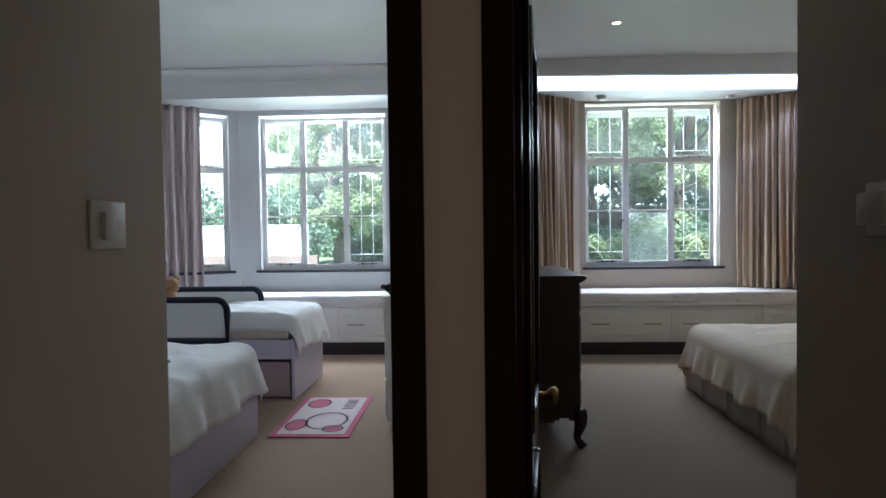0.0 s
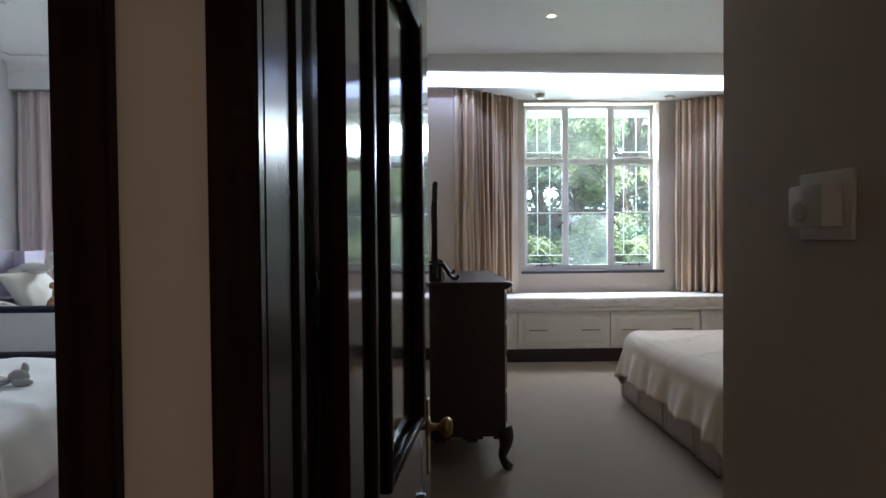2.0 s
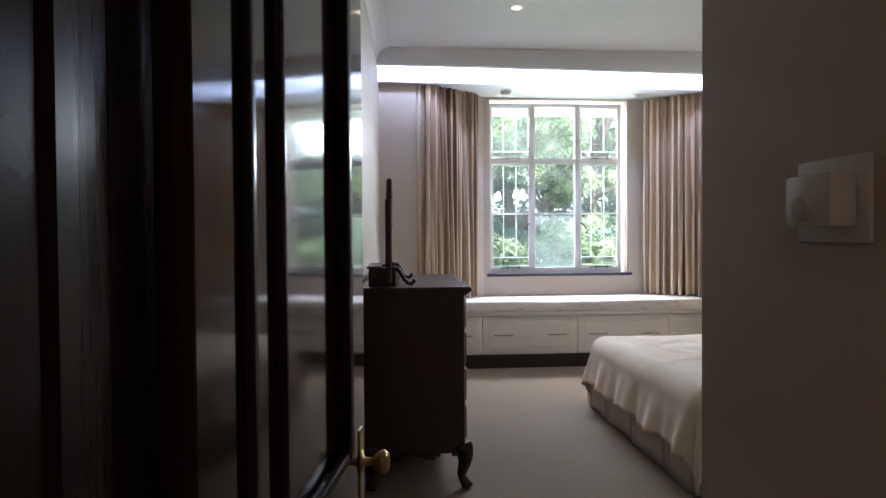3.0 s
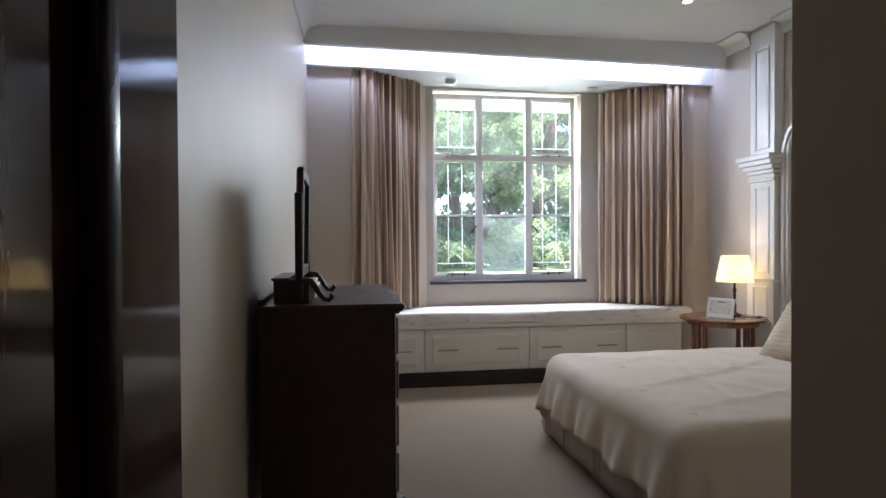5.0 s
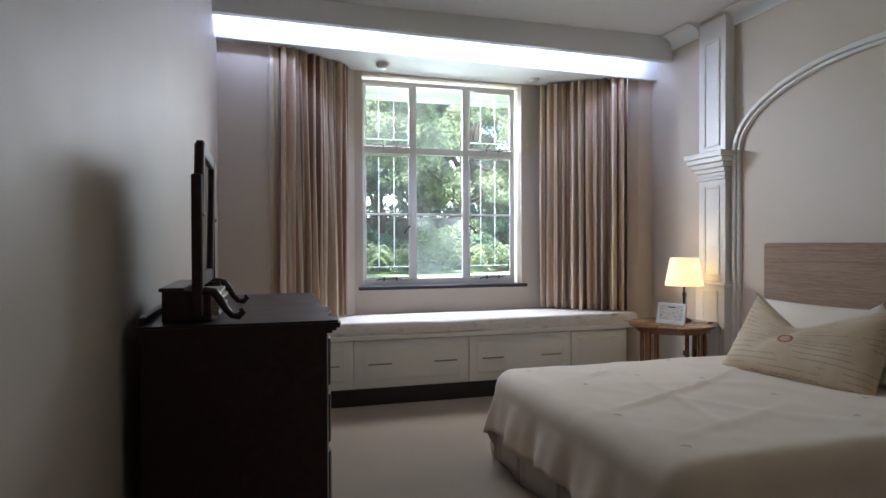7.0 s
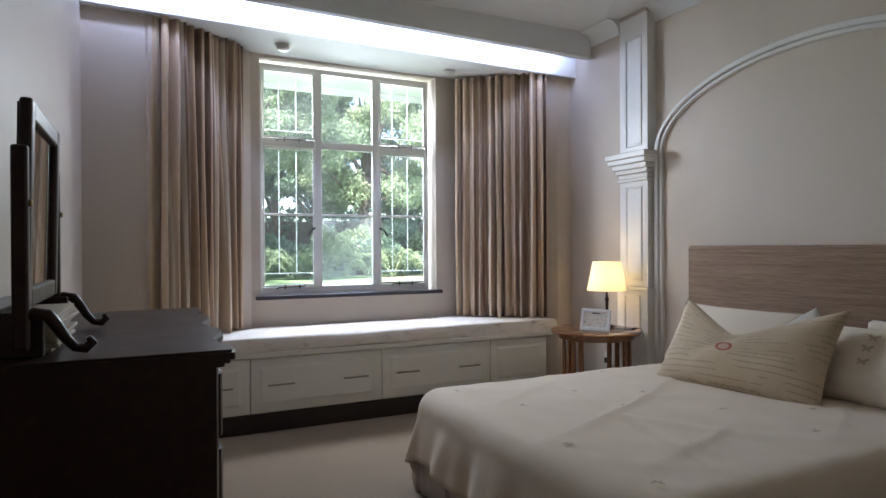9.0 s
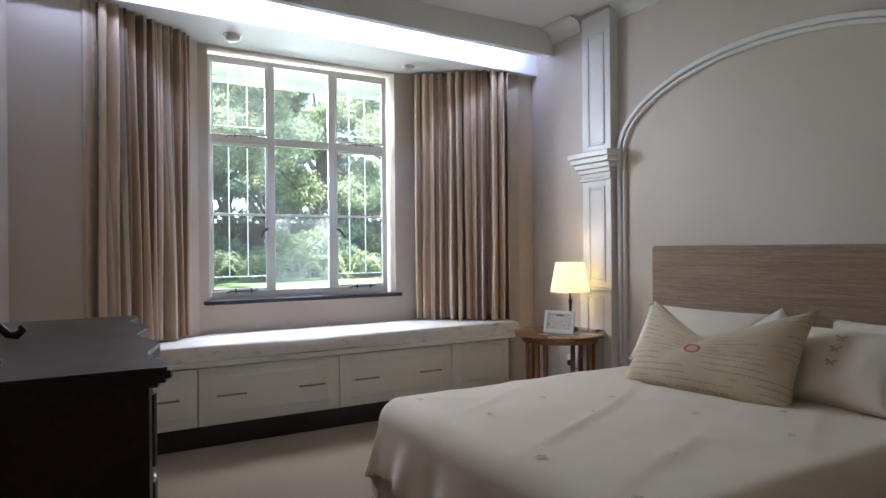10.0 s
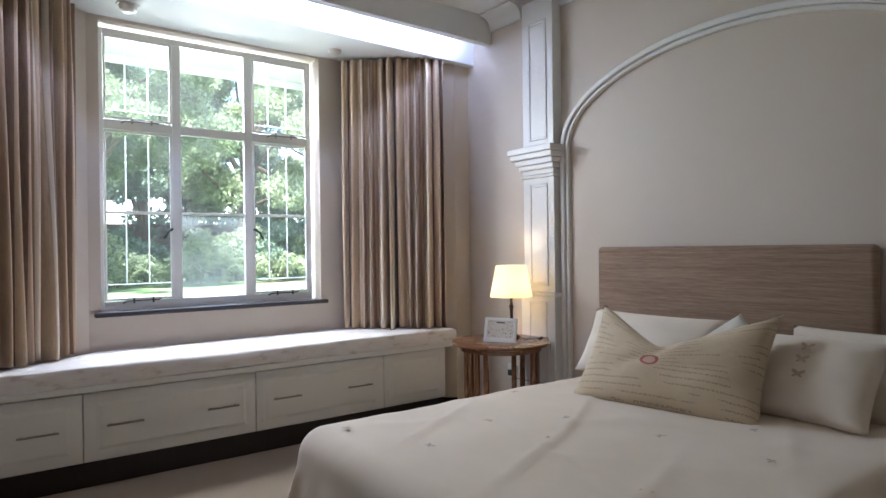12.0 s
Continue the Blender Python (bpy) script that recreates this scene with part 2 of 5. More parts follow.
PRINT = cloth("brown_butterfly_print", (0.46, 0.37, 0.28), 700, 0.85)
TAN_PLUSH = cloth("tan_plush", (0.42, 0.22, 0.10), 260, 0.75, 0.4)
WHITE_PLUSH = cloth("white_plush", (0.72, 0.70, 0.68), 260, 0.85, 0.4)
GREY_PLUSH = cloth("grey_plush", (0.42, 0.41, 0.40), 260, 0.8, 0.4)
DOTTED = cloth("cream_dotted_pillow", (0.72, 0.69, 0.62), 500, 0.85, 0.2)
RUG_PINK = cloth("pink_rug_pile", (0.62, 0.11, 0.20), 300, 0.8)
RUG_PALE = cloth("pale_pink_rug_pile", (0.72, 0.60, 0.60), 300, 0.9)
RUG_DARK = cloth("plum_rug_pile", (0.10, 0.02, 0.05), 300, 0.8)

m = Mat("mown_lawn", (0.10, 0.19, 0.05), 0.9)
m.base(m.ramp(m.noise(0.9, 6), [(0.3, (0.10, 0.16, 0.065)), (0.7, (0.18, 0.26, 0.11))]))
LAWN = m.bump(m.noise(60, 3), 0.8, 0.03).m


def leaf(name, a, b):
    m = Mat(name, a, 0.62, Specular_IOR_Level=0.3)
    g = m.node("ShaderNodeNewGeometry")
    m.base(m.ramp(g.outputs["Random Per Island"], [(0.0, a), (1.0, b)]))
    tr = m.node("ShaderNodeBsdfTranslucent", Color=(*dim(b, 1.2), 1))
    mx = m.node("ShaderNodeMixShader", Fac=0.35)
    m.link(m.b.outputs[0], mx.inputs[1])
    m.link(tr.outputs[0], mx.inputs[2])
    m.link(mx.outputs[0], m.t.nodes["Material Output"].inputs[0])
    return m.m


LEAF = leaf("oak_leaf_green", (0.07, 0.105, 0.06), (0.20, 0.255, 0.14))
LEAF2 = leaf("shrub_leaf_green", (0.055, 0.095, 0.068), (0.15, 0.215, 0.145))
LEAF3 = leaf("pale_leaf_green", (0.12, 0.165, 0.09), (0.28, 0.335, 0.20))
BARK = wood("grey_brown_bark", (0.05, 0.035, 0.025), (0.10, 0.075, 0.055), 0.9, (8, 8, 1), 0, 0.8)
EARTH = paint("bare_earth_path", (0.45, 0.36, 0.25), 0.9, 0.7, 0.5)
SCREEN = paint("pale_blue_grey_wall", (0.36, 0.41, 0.44), 0.8, 0.85, 0.4)
BOUNDARY = paint("dark_weathered_wall", (0.13, 0.095, 0.085), 0.9, 0.6, 0.6)
EAVES = paint("white_painted_eaves", (0.78, 0.78, 0.75), 0.5, 0.92)


# ---- mesh helpers ----
def thing(name, base, label, category, group="", kind=""):
    ob = new(name)
    ob.empty_display_size = 0.05
    ob.location = base
    return tagged(ob, label, category, group, kind)


def part(name, bm, material, parent=None, label="", smooth=False, auto=False):
    """Links a bmesh, given in the world's metres, as one mesh object under a thing or a part."""
    me = bpy.data.meshes.new(name)
    bmesh.ops.recalc_face_normals(bm, faces=bm.faces)
    bm.to_mesh(me)
    bm.free()
    me.materials.append(material)
    if smooth or auto:
        for p in me.polygons:
            p.use_smooth = True
        if auto:
            me.set_sharp_from_angle(angle=radians(35))
    ob = new(name, me)
    if parent:
        ob.parent = parent
        inv = Matrix.Identity(4)
        up = parent
        chain = []
        while up:
            chain.append(up)
            up = up.parent
        for p in chain:
            if p.type == "EMPTY":
                inv = Matrix.Translation(-p.location)
        if parent.type == "EMPTY":
            ob.matrix_parent_inverse = inv
    return tagged(ob, label)


def bm_new():
    return bmesh.new()


def box(bm, x0, x1, y0, y1, z0, z1, bev=0.0, seg=2, m=None):
    b = bmesh.new()
    bmesh.ops.create_cube(b, size=1, matrix=Matrix.LocRotScale(((x0 + x1) / 2, (y0 + y1) / 2, (z0 + z1) / 2), None, (x1 - x0, y1 - y0, z1 - z0)))
    if bev:
        bmesh.ops.bevel(b, geom=b.edges[:], offset=bev, segments=seg, profile=0.5, affect="EDGES")
    join(bm, b, m)
    return bm


def join(bm, b, m=None):
    if m is not None:
        bmesh.ops.transform(b, matrix=m, verts=b.verts)
    idx = {v: bm.verts.new(v.co) for v in b.verts}
    for f in b.faces:
        try:
            bm.faces.new([idx[v] for v in f.verts])
        except ValueError:
            pass
    b.free()


def tube(bm, pts, r, n=8, closed=False, taper=None):
    """A round bar along points; taper gives a radius for each."""
    pts = [Vector(p) for p in pts]
    rings = []
    for i, p in enumerate(pts):
        a = pts[i - 1] if i > 0 or closed else pts[0]
        c = pts[(i + 1) % len(pts)] if i < len(pts) - 1 or closed else pts[-1]
        d = (c - a).normalized() if (c - a).length > 1e-9 else Vector((0, 0, 1))
        u = d.orthogonal().normalized() if i == 0 else (rings_u - d * rings_u.dot(d)).normalized()
        rings_u = u
        w = d.cross(u)
        rr = taper[i] if taper else r
        rings.append([bm.verts.new(p + rr * (math.cos(2 * math.pi * k / n) * u + math.sin(2 * math.pi * k / n) * w)) for k in range(n)])
    m = len(rings)
    for i in range(m if closed else m - 1):
        a, b = rings[i], rings[(i + 1) % m]
        for k in range(n):
            bm.faces.new((a[k], a[(k + 1) % n], b[(k + 1) % n], b[k]))
    if not closed:
        bm.faces.new(rings[0][::-1])
        bm.faces.new(rings[-1])
    return bm


def lathe(bm, profile, centre, n=24, m=None):
    """A turned body: profile of (radius, height) about the upright axis at centre."""
    b = bmesh.new()
    rings = []
    for r, z in profile:
        rings.append([b.verts.new((r * math.cos(2 * math.pi * k / n), r * math.sin(2 * math.pi * k / n), z)) for k in range(n)])
    for a, c in zip(rings, rings[1:]):
        for k in range(n):
            b.faces.new((a[k], a[(k + 1) % n], c[(k + 1) % n], c[k]))
    if profile[0][0] > 1e-6:
        b.faces.new(rings[0][::-1])
    if profile[-1][0] > 1e-6:
        b.faces.new(rings[-1])
    bmesh.ops.remove_doubles(b, verts=b.verts, dist=1e-6)
    join(bm, b, Matrix.Translation(centre) @ (m or Matrix.Identity(4)))
    return bm


def prism(bm, outline, z0, z1):
    """A plan outline of (x, y), raised from z0 to z1."""
    lo = [bm.verts.new((x, y, z0)) for x, y in outline]
    hi = [bm.verts.new((x, y, z1)) for x, y in outline]
    n = len(outline)
    bm.faces.new(lo[::-1])
    bm.faces.new(hi)
    for i in range(n):
        bm.faces.new((lo[i], lo[(i + 1) % n], hi[(i + 1) % n], hi[i]))
    return bm


def grid(bm, nu, nv, f, uv=None):
    vs = [[bm.verts.new(f(i / nu, j / nv)) for j in range(nv + 1)] for i in range(nu + 1)]
    lay = bm.loops.layers.uv.verify()
    for i in range(nu):
        for j in range(nv):
            fc = bm.faces.new((vs[i][j], vs[i + 1][j], vs[i + 1][j + 1], vs[i][j + 1]))
            for lp, (a, b) in zip(fc.loops, ((i, j), (i + 1, j), (i + 1, j + 1), (i, j + 1))):
                lp[lay].uv = uv(a / nu, b / nv) if uv else (a / nu, b / nv)
    return bm


def along(p0, p1):
    """A frame whose x runs from p0 to p1 in plan, and whose y points to the left of that."""
    d = Vector((p1[0] - p0[0], p1[1] - p0[1], 0))
    return Matrix.Translation((p0[0], p0[1], 0)) @ Matrix.Rotation(math.atan2(d.y, d.x), 4, "Z"), d.length


CEILING, SOFFIT = 3.12, 2.85
BEAM_FALL = 0.06


# ---- structure ----
def structure(name, bm, material, label="", auto=False):
    ob = part(name, bm, material, None, label, auto=auto)
    return tagged(ob, kind="structure")


structure("ground", box(bm_new(), -120, 120, 6.36, 260, -0.6, -0.2), LAWN, "mown green lawn outside the windows")
structure("floor_main_bedroom", box(bm_new(), -0.03, 4.2, 0.0, 6.25, -0.12, 0.0), CARPET, "taupe cut-pile bedroom carpet")
structure("floor_kids_bedroom", box(bm_new(), -4.2, -0.03, 0.0, 6.25, -0.12, 0.0), CARPET_KID, "tan cut-pile carpet in the kids' room")
structure("floor_hall", box(bm_new(), -1.2, 1.2, -2.8, 0.0, -0.12, 0.0), CARPET_HALL, "brown hall carpet")
structure("ceiling_main_bedroom", box(bm_new(), -0.03, 4.2, -0.4, 6.4, CEILING, CEILING + 0.15), CEIL, "plain white bedroom ceiling")
structure("ceiling_kids_bedroom", box(bm_new(), -4.2, -0.03, -0.4, 6.4, CEILING, CEILING + 0.15), CEIL, "plain white ceiling of the kids' room")
structure("ceiling_hall", box(bm_new(), -1.2, 1.2, -2.8, 0.3, 2.75, 2.9), CEIL)

# the wall between the two rooms: its bedroom face leans a little off square
structure("wall_between_rooms", prism(bm_new(), [(-0.085, -0.33), (0.012, -0.33), (0.012, 0.085), (-0.048, 0.085), (0.118, 5.75), (-0.14, 5.75), (-0.14, 0.085), (-0.085, 0.085)], 0, CEILING), WALL, "plain greige painted wall")
structure("wall_hall_east", box(bm_new(), 0.95, 1.15, -2.8, 0.65, 0, CEILING), HALL_WALL, "plain painted passage wall in shade")
structure("wall_hall_west", box(bm_new(), -1.18, -0.98, -2.8, 0.67, 0, CEILING), HALL_WALL, "plain painted passage wall in shade")
structure("wall_hall_south", box(bm_new(), -0.98, 0.95, -2.8, -2.6, 0, 2.75), HALL_WALL)
structure("wall_over_doors", box(bm_new(), -0.98, 0.95, -0.30, 0.07, 2.16, CEILING), HALL_WALL)
structure("wall_south_main", box(bm_new(), 1.15, 4.15, 0.45, 0.65, 0, CEILING), WALL)
structure("wall_south_kids", box(bm_new(), -4.15, -1.18, 0.47, 0.67, 0, CEILING), WALL_KID)
structure("wall_west_kids", box(bm_new(), -4.15, -3.95, 0.67, 5.75, 0, CEILING), WALL_KID, "plain pale wall of the kids' room")
structure("wall_east_main", box(bm_new(), 3.99, 4.15, 0.65, 4.63, 0, CEILING), WALL, "greige headboard wall with an arched moulding")
structure("wall_east_window_end", box(bm_new(), 3.93, 4.15, 4.63, 5.75, 0, CEILING), WALL, "greige wall beside the window bay")


def wall_run(name, p0, p1, thick, z0, z1, material, opening=None, label=""):
    """A wall from p0 to p1 whose thickness goes to the left of the run, with one opening (u0, u1, z0, z1)."""
    m, length = along(p0, p1)
    bm = bm_new()
    if opening:
        u0, u1, a, b = opening
        for q in ((0, u0, z0, z1), (u1, length, z0, z1), (u0, u1, z0, a), (u0, u1, b, z1)):
            box(bm, q[0], q[1], 0, thick, q[2], q[3], m=m)
        bmesh.ops.remove_doubles(bm, verts=bm.verts, dist=1e-5)
    else:
        box(bm, 0, length, 0, thick, z0, z1, m=m)
    return structure(name, bm, material, label), m


# main bay
wall_run("wall_north_main_west_nib", (0.105, 5.57), (0.50, 5.57), 0.18, 0, SOFFIT, WALL)
wall_run("wall_north_main_east_nib", (3.77, 5.57), (3.93, 5.57), 0.18, 0, SOFFIT, WALL)
wall_run("wall_bay_main_west", (0.50, 5.55), (1.23, 6.10), 0.2, 0, SOFFIT, WALL)
wall_run("wall_bay_main_east", (3.06, 6.10), (3.77, 5.55), 0.2, 0, SOFFIT, WALL)
wall_run("wall_bay_main_window", (1.23, 6.10), (3.06, 6.10), 0.25, 0, SOFFIT, WALL, (0.07, 1.61, 0.90, 2.82), "wall of the window bay under the steel window")
bay = bm_new()
prism(bay, [(0.105, 5.49), (3.93, 5.49), (3.93, 5.75), (3.2, 6.4), (1.1, 6.4), (0.11, 5.75)], SOFFIT, CEILING)
for v in bay.verts:
    if v.co.z < SOFFIT + 0.01:
        v.co.z -= BEAM_FALL * (v.co.x - 0.1) / 3.83 * min(1, max(0, (6.15 - v.co.y) / 0.6))
structure("ceiling_bay_main", bay, CEIL, "white soffit over the window bay")
# kids' bay
wall_run("wall_north_kids_west_nib", (-3.95, 5.55), (-3.58, 5.55), 0.2, 0, SOFFIT, WALL_KID)
wall_run("wall_north_kids_east_nib", (-0.45, 5.55), (-0.14, 5.55), 0.2, 0, SOFFIT, WALL_KID)
_, KID_SIDE = wall_run("wall_bay_kids_west", (-3.58, 5.55), (-2.81, 6.10), 0.25, 0, SOFFIT, WALL_KID, (0.11, 0.83, 0.90, 2.76), "white bay wall with a side window")
wall_run("wall_bay_kids_window", (-2.81, 6.10), (-0.94, 6.10), 0.25, 0, SOFFIT, WALL_KID, (0.25, 1.77, 0.90, 2.76), "white bay wall with the front window")
wall_run("wall_bay_kids_east", (-0.94, 6.10), (-0.45, 5.55), 0.2, 0, SOFFIT, WALL_KID)
bay = bm_new()
prism(bay, [(-3.95, 5.40), (-0.14, 5.40), (-0.14, 5.75), (-0.8, 6.4), (-2.9, 6.4), (-3.95, 5.75)], SOFFIT - 0.03, CEILING)
structure("ceiling_bay_kids", bay, CEIL, "white bulkhead and soffit over the kids' window bay")

# hanging beam that hides the strip light
def falling(bm):
    """Lowers what hangs from the beam by its fall along x."""
    for v in bm.verts:
        v.co.z -= BEAM_FALL * (v.co.x - 0.1) / 3.83
    return bm


structure("beam", falling(box(bm_new(), 0.10, 3.93, 5.27, 5.335, 2.962, CEILING + 0.07, 0.006)), CEIL, "white boxed beam across the ceiling")


def coving(name, p0, p1, side, material=CEIL, size=0.12):
    """A hollow cornice between wall and ceiling; side is the way into the room."""
    m, length = along(p0, p1)
    bm = bm_new()
    prof = [(0, 0), (0, -size), (0.012, -size), (0.014, -size + 0.02)]
    for k in range(7):
        a = math.pi / 2 * k / 6
        prof.append((0.016 + (size - 0.03) * (1 - math.cos(a)), -size + 0.022 + (size - 0.036) * math.sin(a)))
    prof += [(size, -0.012), (size, 0)]
    rings = [[bm.verts.new(m @ Vector((u, side * v, CEILING - 0.002 + w))) for v, w in prof] for u in (0, length)]
    n = len(prof)
    for i in range(n):
        bm.faces.new((rings[0][i], rings[0][(i + 1) % n], rings[1][(i + 1) % n], rings[1][i]))
    bm.faces.new(rings[0])
    bm.faces.new(rings[1][::-1])
    structure(name, bm, material, "white hollow cornice", auto=True)


coving("trim_cornice_main_west", (-0.03, 0.66), (0.105, 5.27), -1)
coving("trim_cornice_main_east", (3.99, 0.66), (3.99, 4.60), 1)
coving("trim_cornice_main_east_end", (3.93, 4.92), (3.93, 5.27), 1)
coving("trim_cornice_kids_north", (-3.95, 5.40), (-0.14, 5.40), -1)
coving("trim_cornice_kids_west", (-3.95, 0.67), (-3.95, 5.28), -1)


def skirting(name, p0, p1, side, material):
    m, length = along(p0, p1)
    bm = box(bm_new(), 0, length, 0 if side > 0 else -0.018, 0.018 if side > 0 else 0, 0.0, 0.10, 0.004, m=m)
    structure(name, bm, material, "dark timber skirting board")


skirting("baseboard_main_west", (-0.02, 1.0), (0.102, 5.25), -1, DARK)
skirting("baseboard_main_east", (3.93, 4.95), (3.93, 5.55), 1, DARK)
skirting("baseboard_main_bay", (3.62, 5.66), (3.77, 5.55), -1, DARK)

# ---- door frames and the open bedroom door ----
frame_bm = bm_new()
box(frame_bm, 0.006, 0.052, -0.352, -0.325, 0, 2.12, 0.006)          # architrave on the passage face
box(frame_bm, 0.012, 0.052, -0.327, -0.22, 0, 2.12, 0.003)
box(frame_bm, 0.012, 0.058, -0.22, -0.17, 0, 2.12, 0.010)            # staff bead
box(frame_bm, 0.012, 0.044, -0.17, -0.10, 0, 2.12, 0.003)
box(frame_bm, 0.012, 0.042, -0.10, 0.030, 0, 2.12, 0.006)            # door stop
box(frame_bm, 0.012, 0.040, 0.028, 0.085, 0, 2.12, 0.003)
box(frame_bm, 0.012, 0.95, -0.327, 0.085, 2.12, 2.16, 0.003)
structure("door_frame_main", frame_bm, DARK, "dark stained polished timber door frame")
frame_bm = bm_new()
box(frame_bm, -0.130, -0.080, -0.352, -0.325, 0, 2.12, 0.006)
box(frame_bm, -0.125, -0.085, -0.327, -0.20, 0, 2.12, 0.003)
box(frame_bm, -0.138, -0.085, -0.20, -0.08, 0, 2.12, 0.008)
box(frame_bm, -0.125, -0.085, -0.08, 0.085, 0, 2.12, 0.003)
box(frame_bm, -0.98, -0.085, -0.327, 0.085, 2.12, 2.16, 0.003)
structure("door_frame_kids", frame_bm, DARK, "dark stained polished timber door frame")


def panel_door():
    """Panelled door; local x runs from hinge to lock edge, y into the wall behind it."""
    m, width = along((0.087, -0.015), (0.205, 0.885))
    ob = thing("door_1", (0.087, -0.015, 0.01), "open dark varnished timber door with two tall panels", "door", kind="structure")
    t = 0.042
    rails = ((0.01, 0.235), (0.655, 0.855), (1.86, 2.03))
    bm = bm_new()
    cols = ((0, 0.25), (width - 0.19, width))
    for a, b in cols:
        box(bm, a, b, 0, t, 0.01, 2.03, 0.002, 1, m)
    for a, b in rails:
        for (c, d) in ((cols[0][1], cols[1][0]),):
            box(bm, c, d, 0.0005, t - 0.0005, a, b, 0.001, 1, m)
    part("leaf_frame", bm, DARK_LEAF, ob)
    part("bead", box(bm_new(), 0.125, 0.152, -0.012, 0.0, 0.01, 2.03, 0.006, 2, m), DARK, ob, auto=True)
    for c, d in ((cols[0][1], cols[1][0]),):
        for lo, hi in ((rails[0][1], rails[1][0]), (rails[1][1], rails[2][0])):
            pnl = part("panel", box(bm_new(), c - 0.002, d + 0.002, 0.014, 0.028, lo - 0.002, hi + 0.002, m=m), DARK_LEAF, ob)
            mo = bm_new()
            w, wide, h = 0.018, 0.036, 0.014
            for q in ((c - 0.006, c + w, lo - 0.006, hi + 0.006), (d - wide, d + 0.006, lo - 0.006, hi + 0.006)):
                box(mo, q[0], q[1], -h, 0.014, q[2], q[3], 0.008, 2, m)
            for q in ((lo - 0.006, lo + w), (hi - w, hi + 0.006)):
                box(mo, c + w, d - wide, -h + 0.001, 0.0138, q[0], q[1], 0.008, 2, m)
            part("moulding", mo, DARK, ob, auto=True)
    knob = bm_new()
    face = m @ Matrix.Translation((width - 0.055, 0, 0.79)) @ Matrix.Rotation(radians(90), 4, "X")
    lathe(knob, [(0.0, 0.0), (0.026, 0.0), (0.027, 0.004), (0.011, 0.008), (0.009, 0.03), (0.018, 0.036), (0.027, 0.048), (0.028, 0.058), (0.02, 0.068), (0.0, 0.071)], (0, 0, 0), 20, face)
    part("door_knob", knob, BRASS, ob, "aged brass door knob", smooth=True)
    back = bm_new()
    box(back, width - 0.075, width - 0.035, -0.003, 0.0, 0.66, 0.87, 0.001, 1, m)
    part("lock_plate", back, BRASS, ob, "aged brass lock plate")


panel_door()


